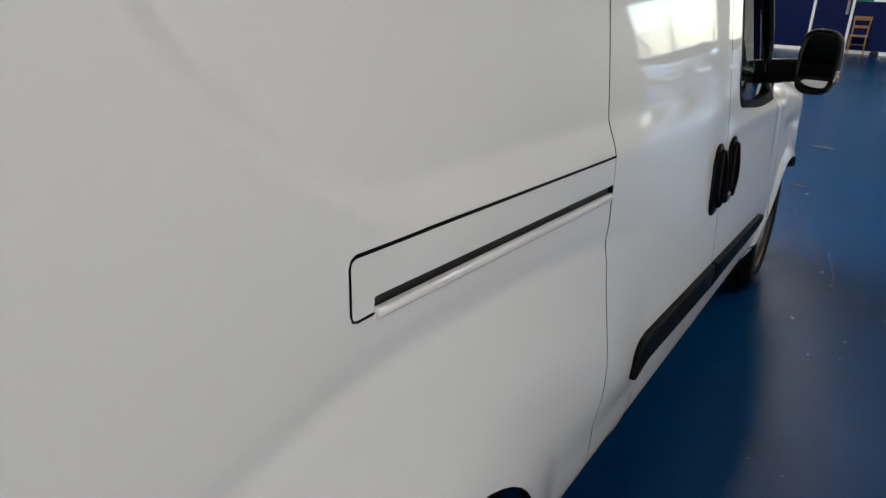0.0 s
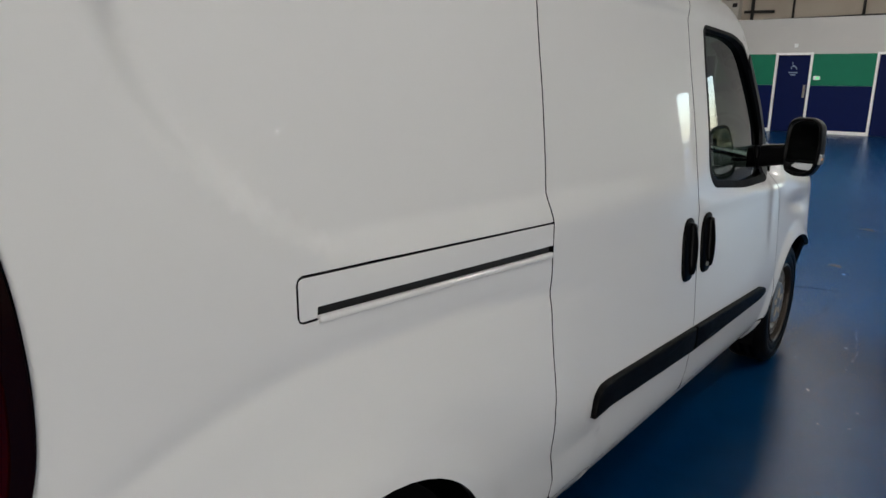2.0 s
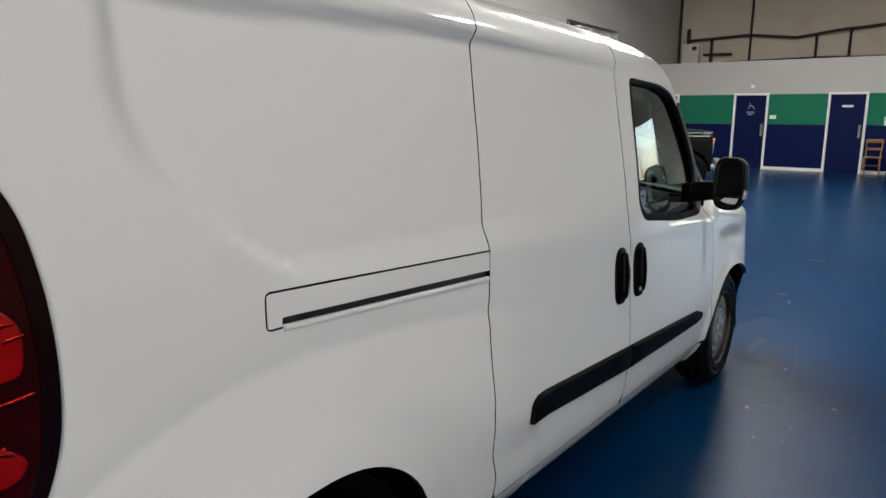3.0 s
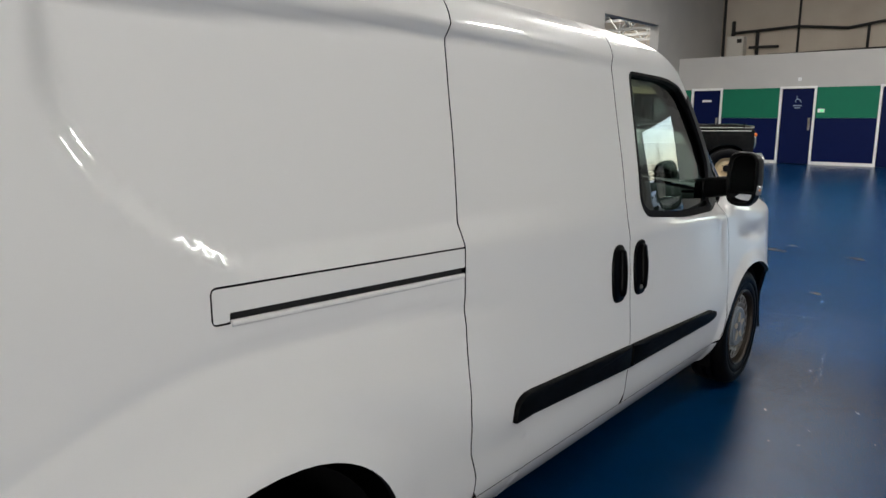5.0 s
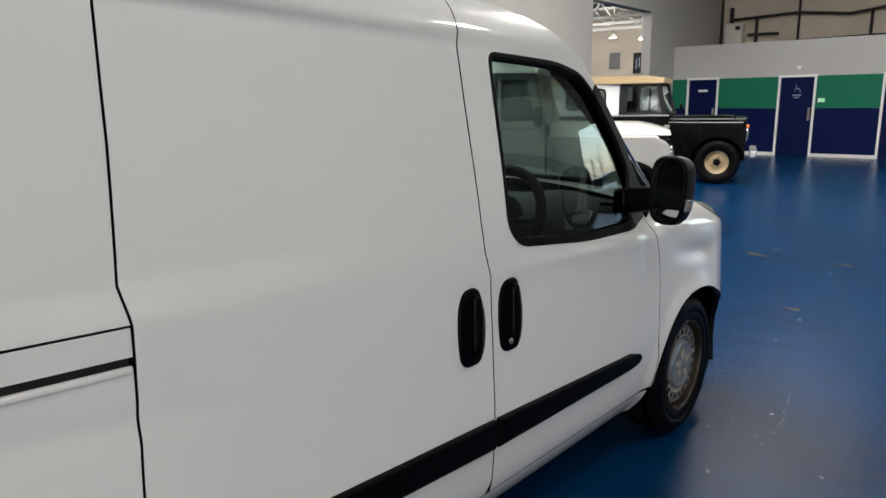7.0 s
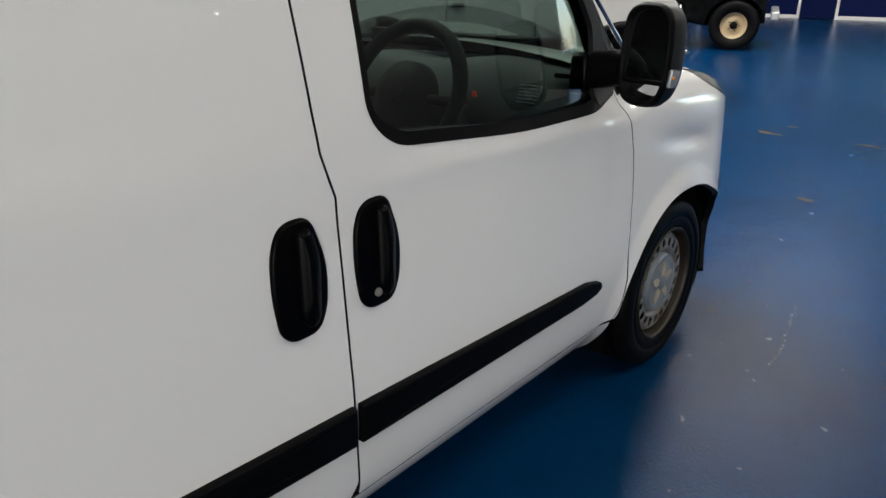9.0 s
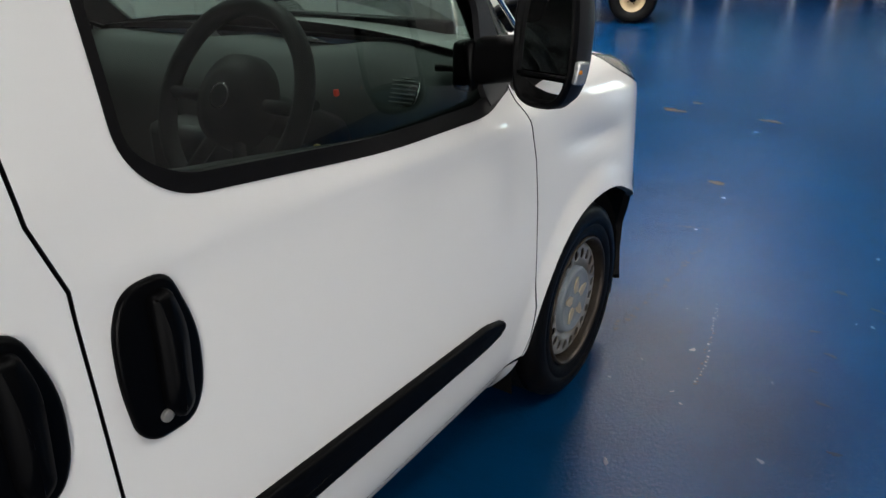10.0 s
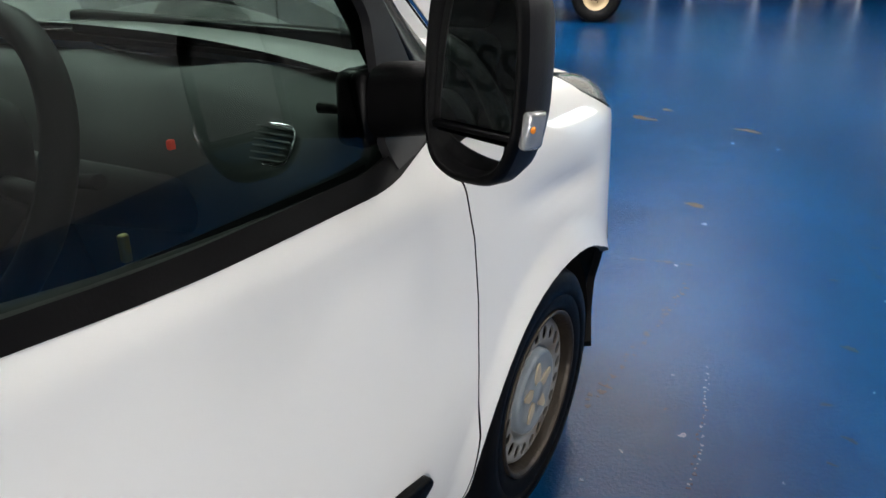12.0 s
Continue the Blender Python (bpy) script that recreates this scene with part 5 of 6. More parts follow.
for x, y, z in ((LEFT - 3.0, 19.2, 3.55), (LEFT - 2.0, 19.2, 3.45)):
    l = tagged(part("bay_lamp", shift(lathe([(0.0, 0.11), (0.06, 0.08), (0.12, 0.04), (0.12, 0.0)], 24), pose(x, y, z, 0, -90, 0)), TRUSS), "round white bay lamp hanging from the roof", "lamp", "bay lamps")
    part("lit_disc", shift(lathe([(0.0, 0.0), (0.0, 0.10)], 24), pose(x, y, z + 0.002, 0, -90, 0)), LAMP_GLOW, l)
    part("hanger", tube([(x, y, z + 0.12), (x, y, 4.74)], 0.01, 6), TRUSS, l)
for x, z0, z1, m in ((-10.76, 2.62, 3.16, STEEL_DARK), (-9.62, 2.42, 3.12, SIGN_BLACK)):
    pic = tagged(part("picture", box(x - (0.2 if m is STEEL_DARK else 0.42), 20.55, z0, x + (0.2 if m is STEEL_DARK else 0.42), 20.597, z1, 0.008), m), "dark framed picture on the wall of the next hall", "picture", "pictures")
    for k in range(0 if m is STEEL_DARK else 6):
        part("pale_mark", box(x - 0.32 + k * 0.11, 20.545, z0 + 0.15 + 0.06 * (k % 3), x - 0.27 + k * 0.11, 20.5495, z0 + 0.50 + 0.05 * (k % 2)), PALE_SIGN, pic)


# ---- off-road cars behind the van ----
def car_wheel(parent, x, y, r, rim_mat, face):
    """Wheel on a car that points along x; face is -1 where its outside looks towards -y."""
    w = part("wheel", shift(lathe([(-0.10, 0.20), (-0.105, r - 0.05), (-0.085, r - 0.012), (-0.05, r), (0.05, r), (0.085, r - 0.012), (0.10, r - 0.05), (0.095, 0.205), (0.05, 0.20)], 48), pose(x, y, r, 0, 0, -90 if face < 0 else 90)), RUBBER, parent, "black tyre with heavy tread")
    rim = part("rim", shift(lathe([(0.07, 0.208), (0.088, 0.208), (0.085, 0.195), (0.03, 0.180), (0.028, 0.115), (0.045, 0.10), (0.045, 0.062), (0.03, 0.06)], 40), pose(x, y, r, 0, 0, -90 if face < 0 else 90)), rim_mat, w, "painted steel rim")
    part("hub", shift(lathe([(0.03, 0.062), (0.085, 0.055), (0.10, 0.035), (0.10, 0.0)], 24), pose(x, y, r, 0, 0, -90 if face < 0 else 90)), SHADOW_METAL, w, "dark hub")
    for k in range(5):
        a = k * math.tau / 5
        part("nut", shift(lathe([(0.04, 0.012), (0.058, 0.010), (0.058, 0.0)], 8), pose(x, y, r, 0, 0, -90 if face < 0 else 90) @ Matrix.Translation((0, 0.085 * math.cos(a), 0.085 * math.sin(a)))), SHADOW_METAL, w)


def wall_plate(outline, y0, y1, bevel=0.0):
    """A plate in the x-z plane between y0 and y1."""
    bm = bmesh.new()
    f = bm.faces.new([bm.verts.new((a, y0, b)) for a, b in outline])
    r = bmesh.ops.extrude_face_region(bm, geom=[f])
    bmesh.ops.translate(bm, verts=[v for v in r["geom"] if isinstance(v, bmesh.types.BMVert)], vec=(0, y1 - y0, 0))
    bmesh.ops.recalc_face_normals(bm, faces=bm.faces)
    if bevel:
        rr = bmesh.ops.bevel(bm, geom=list(bm.edges), offset=bevel, segments=2, affect="EDGES", profile=0.5)
        for f in rr["faces"]:
            f.smooth = True
    return bm


def off_roader(name, label, x, y, body, roof_mat, rim, wheel_r, classic):
    """A boxy off-road car with its nose to +x; x is the front axle, y the near side."""
    c = thing(name, label, "off-road car", pose(x, y, 0, 0, 0, 17 if classic else 25))
    w = 1.64
    # front wings with cut-outs over the wheels
    def arch(cx, r, n=12):
        return [(cx + r * math.cos(math.pi * k / n), 0.38 + r * math.sin(math.pi * k / n)) for k in range(n + 1)]
    wing_top = 1.13 if classic else 1.10
    nose = 0.45 if classic else 0.46
    front = [(nose, wing_top - 0.03), (nose - 0.05, wing_top)] if classic else [(nose, wing_top - 0.15), (nose - 0.015, wing_top - 0.09), (nose - 0.06, wing_top - 0.04), (nose - 0.14, wing_top - 0.01)]
    wing = [(nose, 0.60)] + front + [(-0.86, wing_top + 0.02), (-0.86, 0.50)] + arch(0.0, 0.45 if classic else 0.415)[::-1]
    for yy in (0.0, w - 0.06):
        part("front_wing", wall_plate(wing, yy, yy + 0.06, 0.012), body, c)
    top_end = nose - (0.02 if classic else 0.13)
    part("wing_top", box(-0.86, 0.0, wing_top - 0.03, top_end, 0.34, wing_top + 0.012, 0.03, 3), body, c)
    part("wing_top", box(-0.86, w - 0.34, wing_top - 0.03, top_end, w, wing_top + 0.012, 0.03, 3), body, c)
    for ya, yb in ((0.33, 0.36), (w - 0.36, w - 0.33)):
        part("wheel_house", box(-0.62, ya, 0.36, nose - 0.11, yb, wing_top - 0.035), SHADOW_METAL, c)
    hz = 1.19 if classic else 1.23
    bm = bmesh.new()
    rows_ = []
    for i in range(9):
        t = i / 8
        xx = nose - t * (nose + 0.86)
        rows_.append([bm.verts.new((xx, 0.20 + s * (w - 0.40), (wing_top + 0.015) + (hz - wing_top) * min(1, t * 3 + 0.35) * min(1, 6 * min(s, 1 - s)))) for s in [k / 16 for k in range(17)]])
    for A, B in zip(rows_, rows_[1:]):
        for k in range(16):
            bm.faces.new((A[k], A[k + 1], B[k + 1], B[k])).smooth = True
    bmesh.ops.recalc_face_normals(bm, faces=bm.faces)
    part("bonnet", bm, body, c)
    part("grille_panel", box(nose - 0.10, 0.06, 0.60, nose - 0.005, w - 0.06, wing_top - 0.02, 0.02), SHADOW_METAL if classic else BLACK_PLASTIC, c)
    for yy in (0.28, w - 0.28):
        hl = part("headlamp", shift(lathe([(0.0, 0.105), (0.03, 0.10), (0.045, 0.06), (0.05, 0.0)], 28), pose(nose - 0.005, yy, 0.88)), LAMP_CLEAR, c, "round headlamp")
        part("ring", shift(tube([(0.0, 0.11 * math.cos(k * math.tau / 28), 0.11 * math.sin(k * math.tau / 28)) for k in range(28)], 0.012, 8, closed=True), pose(nose + 0.01, yy, 0.88)), CHROME, hl)
    part("front_bumper", box(nose + (0.08 if classic else 0.0), 0.02 if classic else 0.22, 0.48, nose + (0.20 if classic else 0.10), w - (0.02 if classic else 0.22), 0.60, 0.02), SILVER if classic else BLACK_PLASTIC, c, "steel front bumper")
    # doors
    sill, waist = 0.52, 1.20
    part("front_door", box(-1.75, 0.0, sill, -0.875, 0.05, waist, 0.012), body, c)
    part("front_door", box(-1.75, w - 0.05, sill, -0.875, w, waist, 0.012), body, c)
    part("capping", box(-2.9, -0.008, waist + 0.002, -0.865, 0.05, waist + 0.03, 0.006), SILVER if classic else body, c)
    for z in (0.62, 1.02):
        part("hinge", box(-0.93, -0.022, z - 0.03, -0.84, 0.0, z + 0.03, 0.006), SILVER if classic else body, c)
    part("door_handle", box(-1.70, -0.025, 0.98, -1.58, 0.0, 1.02, 0.008), BLACK_PLASTIC, c)
    # tub
    tub = [(-1.765, 0.52), (-1.765, waist), (-3.15, waist), (-3.15, 0.55), (-2.90, 0.55)] + [(-2.44 + 0.46 * math.cos(math.pi * (1 - k / 12)), 0.42 + 0.46 * math.sin(math.pi * k / 12)) for k in range(13)] + [(-1.96, 0.52)]
    for yy in (0.0, w - 0.05):
        part("body_side", wall_plate(tub, yy, yy + 0.05, 0.01), body, c)
    part("tailgate", box(-3.18, 0.0, 0.55, -3.13, w, waist, 0.01), body, c)
    part("chassis", box(-3.1, 0.25, 0.40, nose, w - 0.25, 0.62), SHADOW_METAL, c)
    part("cab_floor", box(-3.1, 0.06, 0.62, -0.86, w - 0.06, 0.70), SHADOW_METAL, c)
    part("bulkhead", box(-0.90, 0.05, 0.60, -0.855, w - 0.05, waist + 0.02), SHADOW_METAL, c)
    # upper cab
    top = 1.80
    for yy in (0.02, w - 0.06):
        fr_ = part("door_top", wall_plate([(-1.75, waist + 0.03), (-0.90, waist + 0.03), (-1.06, top - 0.02), (-1.75, top - 0.02)], yy, yy + 0.04), DARK_CANVAS if classic else body, c)
        m = fr_.data
        bm = bmesh.new()
        for a0, a1, b0, b1 in ((-1.75, -1.62, waist + 0.03, top), (-1.13, -1.05, waist + 0.03, top), (-1.75, -1.05, top - 0.07, top - 0.02), (-1.75, -0.92, waist + 0.03, waist + 0.08), (-1.42, -1.38, waist + 0.05, top - 0.05)):
            q = [(a0, b0), (a1, b0), (a1 - (0.10 if a1 > -1.2 and b1 > 1.5 and a0 > -1.2 else 0), b1), (a0, b1)]
            if a0 == -1.13:
                q = [(-0.98, b0), (-0.90, b0), (-1.04, b1 - 0.02), (-1.11, b1 - 0.02)]
            vs = [bm.verts.new((p[0], yy, p[1])) for p in q]
            f = bm.faces.new(vs)
            r = bmesh.ops.extrude_face_region(bm, geom=[f])
            bmesh.ops.translate(bm, verts=[v for v in r["geom"] if isinstance(v, bmesh.types.BMVert)], vec=(0, 0.04, 0))
        bmesh.ops.recalc_face_normals(bm, faces=bm.faces)
        bm.to_mesh(m)
        bm.free()
        part("door_glass", box(-1.66, yy + 0.018, waist + 0.06, -1.0, yy + 0.022, top - 0.05), LR_GLASS, fr_)
        rear = part("side_panel", bmesh.new(), None, c)
        bm = bmesh.new()
        for a0, a1, b0, b1 in ((-3.14, -2.75, waist + 0.03, top), (-2.02, -1.765, waist + 0.03, top), (-2.75, -2.02, waist + 0.03, waist + 0.12), (-2.75, -2.02, top - 0.10, top)):
            box(a0, yy, b0, a1, yy + 0.04, b1, bm=bm)
        bm.to_mesh(rear.data)
        bm.free()
        rear.data.materials.append(roof_mat)
        part("rear_glass", box(-2.75, yy + 0.018, waist + 0.12, -2.02, yy + 0.022, top - 0.10), LR_GLASS, rear)
        part("glass_seal", tube([(-2.385 + 0.37 * math.copysign(abs(math.cos(a)) ** 0.35, math.cos(a)), yy - 0.002, (waist + 0.02 + top) / 2 + 0.20 * math.copysign(abs(math.sin(a)) ** 0.35, math.sin(a))) for a in [k * math.tau / 40 for k in range(40)]], 0.016, 6, closed=True), RUBBER, rear)
    part("windscreen_frame", tube([(-0.90, 0.05, waist + 0.05), (-1.05, 0.05, top - 0.02), (-1.05, w - 0.05, top - 0.02), (-0.90, w - 0.05, waist + 0.05)], 0.03, 8, closed=True), DARK_CANVAS if classic else body, c)
    scr = bmesh.new()
    vs = [scr.verts.new(p) for p in ((-0.905, 0.06, waist + 0.06), (-0.905, w - 0.06, waist + 0.06), (-1.048, w - 0.06, top - 0.04), (-1.048, 0.06, top - 0.04))]
    scr.faces.new(vs)
    part("windscreen", scr, LR_GLASS, c)
    bm = bmesh.new()
    rows_ = []
    for i in range(13):
        t = i / 12
        xx = -0.98 - t * 2.2
        drop = 0.05 * (1 - min(1, t * 6)) + 0.04 * max(0, t * 6 - 5)
        rows_.append([bm.verts.new((xx, -0.01 + s * (w + 0.02), top + (0.155 - drop) * min(1, (8 * min(s, 1 - s)) ** 0.55) * (0.86 + 0.14 * math.sin(math.pi * s)))) for s in [k / 24 for k in range(25)]])
    for A, B in zip(rows_, rows_[1:]):
        for k in range(24):
            bm.faces.new((A[k], A[k + 1], B[k + 1], B[k])).smooth = True
    for R in (rows_[0], rows_[-1]):
        bm.faces.new(R)
    bmesh.ops.recalc_face_normals(bm, faces=bm.faces)
    part("roof", bm, roof_mat, c)
    part("gutter", box(-3.19, -0.03, top - 0.012, -0.97, 0.0, top + 0.012, 0.004), roof_mat, c)
    # cab
    for yy in (0.35, w - 0.35):
        st = part("seat", box(-1.72, yy - 0.22, 0.74, -1.28, yy + 0.22, 0.92, 0.04), CLOTH, c)
        part("seat_back", box(-1.80, yy - 0.22, 0.92, -1.66, yy + 0.22, 1.48, 0.05), CLOTH, st)
    part("steering_wheel", shift(tube([(0, 0.19 * math.cos(k * math.tau / 32), 0.19 * math.sin(k * math.tau / 32)) for k in range(32)], 0.014, 8, closed=True), pose(-1.20, 0.38, 1.30, 0, 35, 0)), SATIN_BLACK, c)
    if classic:
        part("side_lamp", shift(lathe([(0.0, 0.035), (0.04, 0.03), (0.05, 0.0)], 16), pose(nose, 0.10, 1.02)), ORANGE, c, "orange side lamp")
        part("bonnet_edge", box(-0.86, 0.185, wing_top + 0.014, nose - 0.02, 0.200, wing_top + 0.026), SILVER, c, "bright edge of the bonnet")
        part("bonnet_catch", tube([(0.26, -0.005, 1.13), (0.26, -0.005, 1.24)], 0.012, 6), SATIN_BLACK, c)
        part("trim_line", box(-0.86, -0.006, 1.085, nose - 0.06, 0.0, 1.10), SILVER, c)
        part("door_mirror", shift(lathe([(0.0, 0.07), (0.03, 0.06), (0.05, 0.0)], 18), pose(-0.66, -0.12, 1.36, 0, 0, 0)), SATIN_BLACK, c)
        part("mirror_arm", tube([(-0.86, 0.02, 1.26), (-0.68, -0.10, 1.36)], 0.009, 6), SATIN_BLACK, c)
    else:
        part("wing_vent", box(-0.50, -0.012, 0.82, -0.36, 0.0, 0.87, 0.006), SATIN_BLACK, c, "black side repeater")
        part("badge_block", box(nose + 0.002, 0.06, 0.66, nose + 0.030, 0.13, 0.90, 0.01), RED_LAMP, c, "red lamp block on the nose")
        part("corner_lamp", shift(lathe([(0.0, 0.05), (0.05, 0.045), (0.06, 0.0)], 16), pose(nose + 0.045, 0.16, 0.70)), CHROME, c)
        part("corner_lamp", shift(lathe([(0.0, 0.06), (0.06, 0.055), (0.07, 0.0)], 16), pose(nose + 0.06, 0.16, 0.56)), CHROME, c)
        for cx, r in ((0.0, 0.43), (-2.44, 0.46)):
            part("arch_flare", tube([(cx + (r + 0.01) * math.cos(math.pi * k / 20), -0.025, 0.38 + (r + 0.01) * math.sin(math.pi * k / 20)) for k in range(21)], 0.048, 8), BLACK_PLASTIC, c, "black wheel arch flare")
        part("door_mirror", box(-0.98, -0.20, 1.22, -0.90, -0.06, 1.44, 0.02), SATIN_BLACK, c)
    for cx in (0.0, -2.44):
        for yy, face in ((0.10, -1), (w - 0.10, 1)):
            car_wheel(c, cx, yy, wheel_r, rim, face)
    return c


off_roader("classic_off_roader", "old black off-road car with a cream roof and cream wheels", -3.24, 9.70, LR_BLACK, CREAM, CREAM, 0.385, True)
off_roader("white_off_roader", "white off-road car with black wheel arch flares", -2.30, 4.08, LR_WHITE, LR_WHITE, SILVER, 0.385, False)


# ---- the yard outside ----
def parked_car(x, y, turn, body, label):
    c = thing("parked_car", label, "car", pose(x, y, -0.03, 0, 0, turn), group="cars in the yard")
    prof = [(-2.1, 0.35), (-2.15, 0.62), (-2.05, 0.92), (-1.55, 1.00), (-0.95, 1.42), (-0.2, 1.50), (0.55, 1.43), (1.25, 1.02), (1.95, 0.88), (2.12, 0.62), (2.08, 0.35)]
    low = [(-2.1, 0.30), (-2.15, 0.62), (-2.05, 0.93), (-1.5, 0.98), (1.2, 0.99), (1.95, 0.88), (2.12, 0.62), (2.08, 0.30)]
    part("body", wall_plate(low, -0.86, 0.86, 0.10), body, c)
    cabin = [(-1.45, 0.97), (-0.95, 1.42), (-0.2, 1.50), (0.5, 1.44), (1.18, 0.97)]
    part("glasshouse", wall_plate(cabin, -0.72, 0.72, 0.06), SATIN_BLACK, c, "dark windows")
    part("roof", wall_plate([(-1.0, 1.43), (-0.2, 1.515), (0.52, 1.455), (0.45, 1.40), (-0.95, 1.38)], -0.70, 0.70, 0.02), body, c)
    for xx in (-1.3, 1.3):
        for yy in (-0.78, 0.78):
            w = part("wheel", shift(lathe([(-0.1, 0.2), (-0.1, 0.30), (0.0, 0.32), (0.1, 0.30), (0.1, 0.2), (0.07, 0.19), (0.07, 0.0)], 24), pose(xx, yy, 0.32, 0, 0, 90 if yy > 0 else -90)), RUBBER, c)
            part("rim", shift(lathe([(0.075, 0.19), (0.09, 0.12), (0.08, 0.0)], 20), pose(xx, yy, 0.32, 0, 0, 90 if yy > 0 else -90)), STEEL, w)
    for yy in (-0.6, 0.6):
        part("headlamp", box(1.93, yy - 0.18, 0.66, 2.10, yy + 0.18, 0.80, 0.03), LAMP_CLEAR, c)


parked_car(5.2, 27.0, -75, TEAL, "teal car parked on the yard")
parked_car(7.8, 25.5, -70, WHITE_CAR, "white car parked on the yard")
parked_car(10.4, 27.5, -80, SILVER_CAR, "silver car parked on the yard")
parked_car(7.4, 32.0, -85, WHITE_CAR, "white car parked further off on the yard")
parked_car(12.8, 24.0, -60, WHITE_CAR, "white car parked at the side of the yard")


def bare_tree(x, y, h, seed):
    rng = random.Random(seed)
    t = thing("bare_tree", "leafless winter tree at the edge of the yard", "tree", pose(x, y, -0.2), group="bare trees")
    part("trunk", tube([(0, 0, 0), (0.05, 0.03, h * 0.3), (rng.uniform(-0.2, 0.2), 0, h * 0.65), (rng.uniform(-0.4, 0.4), 0, h)], [0.22, 0.17, 0.10, 0.02], 8), BARK, t)
    bm = bmesh.new()
    for k in range(44):
        z = h * rng.uniform(0.25, 0.95)
        a = rng.uniform(0, math.tau)
        L = (1 - z / h) * h * 0.42 + 0.6
        p = Vector((0, 0, z))
        d = Vector((math.cos(a), math.sin(a), rng.uniform(0.4, 1.1))).normalized()
        q = p + d * L * 0.5 + Vector((0, 0, 0.1))
        e = p + d * L + Vector((0, 0, 0.25 * L))
        tube([p, q, e], [0.05 * (1 - z / h) + 0.015, 0.02, 0.006], 4, bm)
        for m in range(3):
            g = q.lerp(e, rng.random())
            tube([g, g + Vector((rng.uniform(-0.6, 0.6), rng.uniform(-0.6, 0.6), rng.uniform(0.2, 0.7)))], [0.010, 0.004], 3, bm)
    part("branches", bm, BARK, t)


for k in range(9):
    bare_tree(6.0 + k * 5.0, 104 + 6 * math.sin(k * 2.1), 7.0 + 1.8 * math.sin(k * 1.7), 30 + k)


# ---- sign on the side wall ----
def wall_text(body, y, z, size, m):
    cu = bpy.data.curves.new("lettering", "FONT")
    cu.body, cu.size, cu.extrude = body, size, 0.01
    cu.materials.append(m)
    return cu


sign = tagged(part("wall_sign", box(RIGHT - 0.03, -8.9, 2.35, RIGHT - 0.002, 2.2, 4.75, 0.004), SIGN_BOARD), "grey sign board with bold black lettering on the side wall", "sign")
for words, y0, z0, size in (("Cars, Commercial &", 1.5, 2.62, 0.86), ("ESSION", -4.1, 3.55, 1.15)):
    tx = new("lettering", wall_text(words, 0, 0, size, SIGN_BLACK))
    tx.parent = sign
    tx.matrix_basis = pose(RIGHT - 0.045, y0, z0, 90, 0, -90)
for k in range(7):
    y0 = 1.5 - k * 0.78
    part("bold_letter_block", box(RIGHT - 0.05, y0 - 0.55, 3.55, RIGHT - 0.031, y0, 4.35, 0.01), SIGN_BLACK, sign)
for x, y in ((7.95, 5.45),):
    l = tagged(part("bay_lamp", shift(lathe([(0.0, 0.17), (0.10, 0.11), (0.2, 0.06), (0.2, 0.0)], 24), pose(x, y, 5.88, 0, -90, 0)), TRUSS), "round white bay lamp hanging from the roof", "lamp", "bay lamps")
    part("lit_disc", shift(lathe([(-0.04, 0.0), (-0.03, 0.02), (-0.01, 0.028), (0.0, 0.028)], 24), pose(x, y, 5.882, 0, -90, 0)), LAMP_GLOW, l)
    part("hanger", tube([(x, y, 6.08), (x, y, ROOF_Z)], 0.01, 6), TRUSS, l)

bulkhead = tagged(part("bulkhead_lamp", shift(lathe([(0.0, 0.10), (-0.05, 0.10), (-0.07, 0.09), (-0.07, 0.05)], 24), pose(RIGHT - 0.002, 3.85, 3.35)), TRUSS), "round white bulkhead lamp on the side wall", "lamp")
part("lit_disc", shift(lathe([(-0.065, 0.03), (-0.073, 0.02), (-0.076, 0.0)], 24), pose(RIGHT - 0.002, 3.85, 3.35)), LAMP_GLOW, bulkhead)


# ---- marks on the floor ----
def floor_mark(x, y, rx, ry, seed, mat, label, turn=0):
    rng = random.Random(seed)
    bm = bmesh.new()
    n = 26
    ring = []
    for k in range(n):
        a = k * math.tau / n
        q = 1 + 0.35 * math.sin(3 * a + seed) * rng.random() + rng.uniform(-0.25, 0.25)
        ring.append((rx * q * math.cos(a), ry * q * math.sin(a)))
    top = [bm.verts.new((p[0] * 0.9, p[1] * 0.9, 0.0006)) for p in ring]
    bot = [bm.verts.new((p[0], p[1], 0.0)) for p in ring]
    bm.faces.new(top)
    for k in range(n):
        bm.faces.new((bot[k], bot[(k + 1) % n], top[(k + 1) % n], top[k]))
    tagged(part("floor_mark", shift(bm, pose(x, y, 0.0004, 0, 0, turn)), mat), label, "stain", "marks on the floor", "structure")


for x, y, rx, ry, sd in ((-0.89, 4.08, 0.11, 0.045, 1), (-0.79, 4.44, 0.05, 0.025, 2), (-0.12, 4.08, 0.085, 0.035, 3), (-0.13, 2.355, 0.055, 0.03, 4)):
    floor_mark(x, y, rx, ry, sd, RUST_STAIN, "brown rust stain on the blue floor", -15)
rng = random.Random(5)


def along(points, t):
    """The point at t of the way along a line of points."""
    k = min(len(points) - 2, int(t * (len(points) - 1)))
    f = t * (len(points) - 1) - k
    return [points[k][i] + (points[k + 1][i] - points[k][i]) * f for i in (0, 1)]


def speckled_line(points, n, r0, r1, stray, mat, label, seed):
    for k in range(n):
        x, y = along(points, (k + rng.uniform(-0.3, 0.3)) / n if k else 0.0)
        r = rng.uniform(r0, r1)
        floor_mark(x + rng.uniform(-stray, stray), y + rng.uniform(-stray, stray), r, r * rng.uniform(0.5, 1.3), seed + k, mat, label, rng.uniform(0, 180))


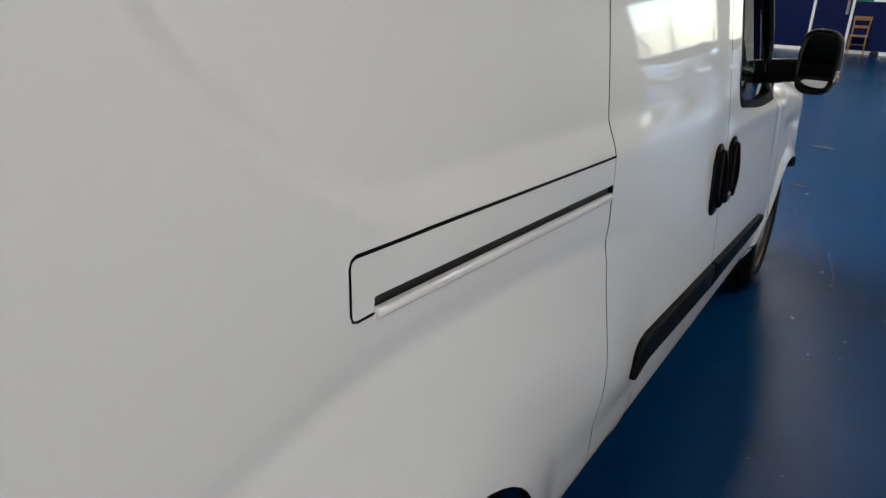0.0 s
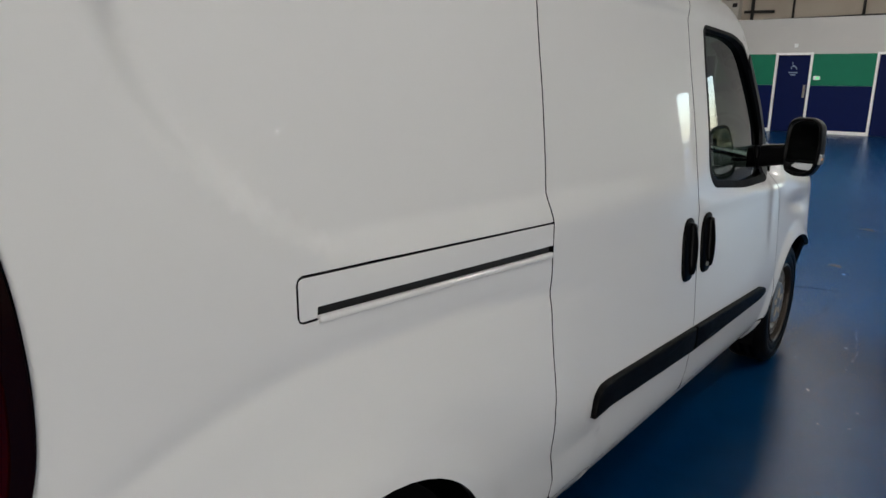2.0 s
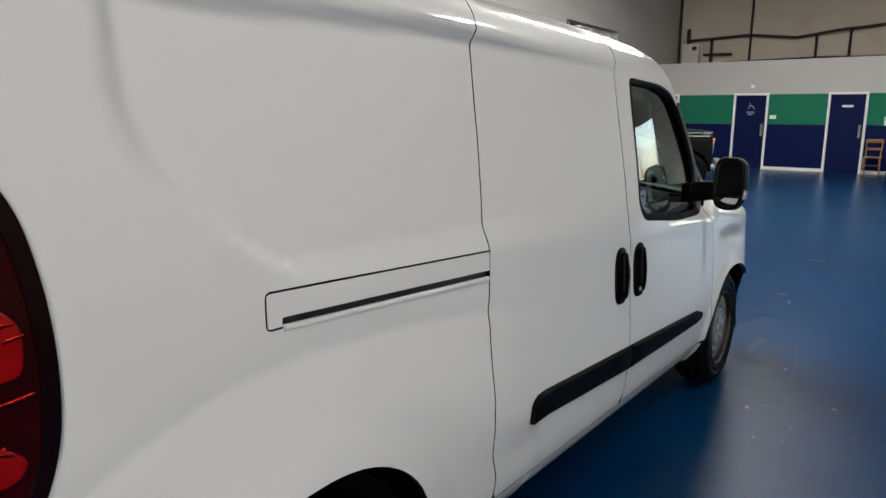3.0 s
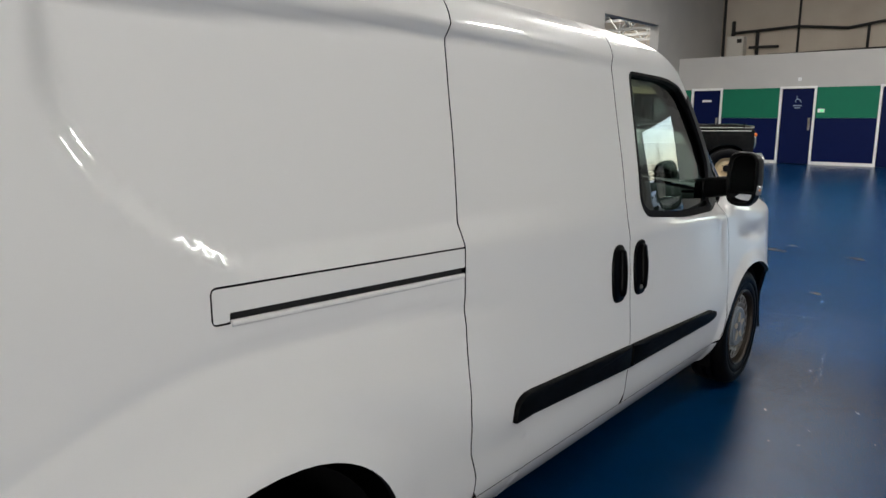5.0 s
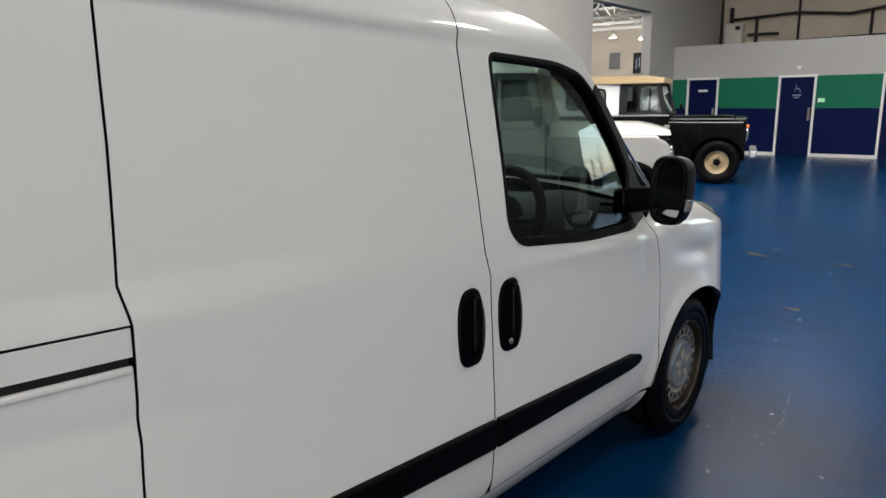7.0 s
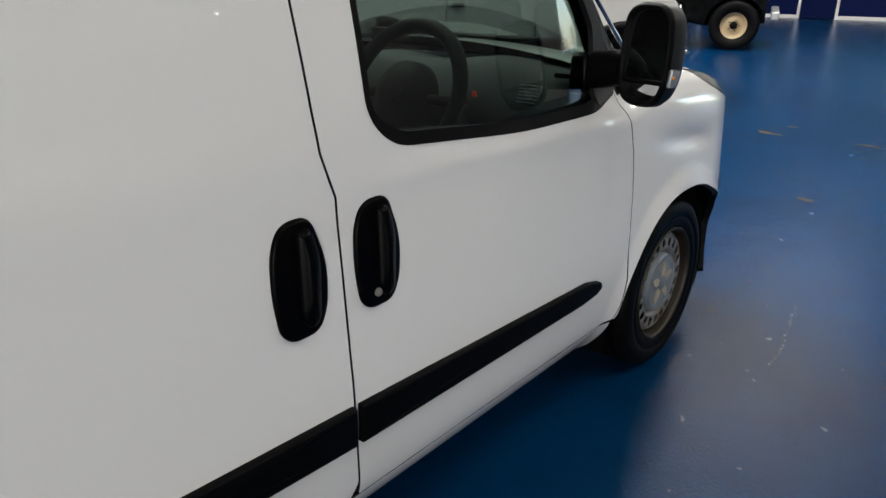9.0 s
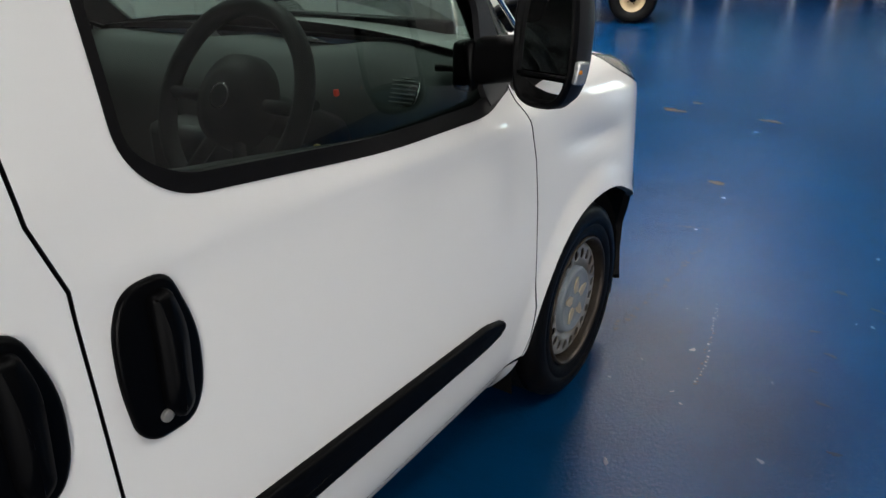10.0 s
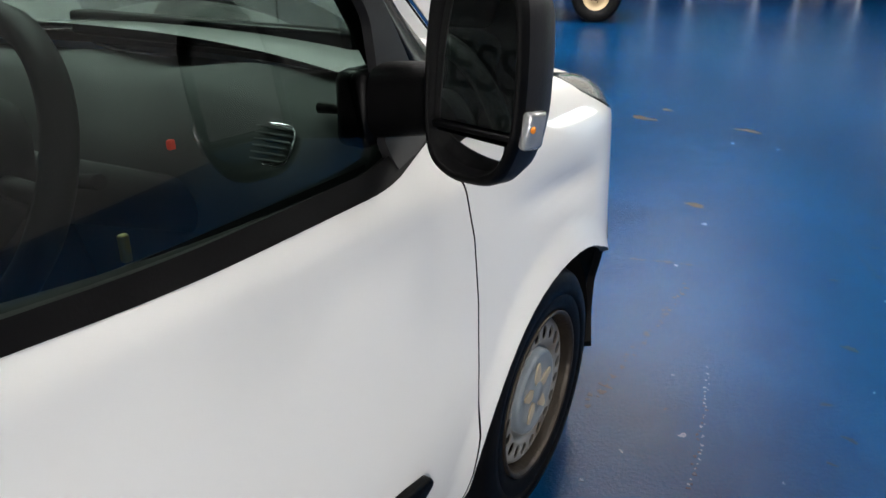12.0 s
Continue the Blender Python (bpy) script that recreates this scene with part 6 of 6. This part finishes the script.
DARK_LABEL, PALE_LABEL = "dark chip in the blue floor paint", "pale chip in the blue floor paint"
speckled_line([(-0.048, 0.425), (-0.028, 0.68), (0.012, 0.984), (0.024, 1.2), (0.033, 1.433)], 46, 0.003, 0.011, 0.016, DAMP, DARK_LABEL, 100)
speckled_line([(0.309, 0.249), (0.300, 0.42), (0.276, 0.596), (0.255, 0.73), (0.233, 0.857)], 30, 0.002, 0.006, 0.006, PALE_CHIP, PALE_LABEL, 200)
speckled_line([(0.312, 0.24), (0.262, 0.70)], 18, 0.003, 0.007, 0.008, DAMP, DARK_LABEL, 240)
speckled_line([(-0.261, 1.524), (-0.141, 1.568), (-0.054, 1.593), (0.103, 1.621)], 18, 0.004, 0.012, 0.005, DAMP, DARK_LABEL, 270)
speckled_line([(0.434, 2.513), (0.637, 2.08), (0.751, 1.809), (0.95, 1.40)], 60, 0.003, 0.008, 0.004, DAMP, DARK_LABEL, 300)
for x, y, r in ((0.594, 0.808, 0.022), (0.663, 0.662, 0.024), (0.672, 0.341, 0.025), (0.646, 1.197, 0.030), (0.627, 0.524, 0.016), (-0.02, 0.56, 0.022), (0.733, 0.105, 0.020), (0.778, 1.108, 0.030), (0.56, 1.75, 0.022), (0.38, 2.05, 0.014), (0.70, 2.20, 0.020), (0.95, 2.6, 0.03), (0.85, 0.62, 0.016), (0.18, 1.9, 0.016), (1.05, 1.3, 0.025)):
    floor_mark(x, y, r, r * rng.uniform(0.25, 0.5), int(x * 1000 + y * 77), DAMP, DARK_LABEL, rng.uniform(-30, 30))
for x, y, r in ((0.245, 0.442, 0.020), (0.256, 0.155, 0.012), (0.297, 0.104, 0.012), (0.193, -0.275, 0.024), (0.053, 0.123, 0.012), (0.11, 0.287, 0.014), (0.146, 0.731, 0.010), (0.563, -0.04, 0.018), (0.42, -0.40, 0.012), (0.30, -0.62, 0.010), (0.52, 0.38, 0.008), (0.72, 0.95, 0.012)):
    floor_mark(x, y, 0.65 * r, r * rng.uniform(0.2, 0.5), int(x * 900 + y * 55), PALE_CHIP, PALE_LABEL, rng.uniform(0, 180))
rng2 = random.Random(11)
for k in range(44):
    x, y = rng2.uniform(-0.2, 1.9), rng2.uniform(-1.6, 4.2)
    if x > 0.12 or y > 0.9:
        r = rng2.uniform(0.003, 0.010) * (1 + 0.25 * max(0, y))
        floor_mark(x, y, r, r * rng2.uniform(0.3, 0.9), 500 + k, DAMP if k % 2 else PALE_CHIP, DARK_LABEL if k % 2 else PALE_LABEL, rng2.uniform(0, 180))
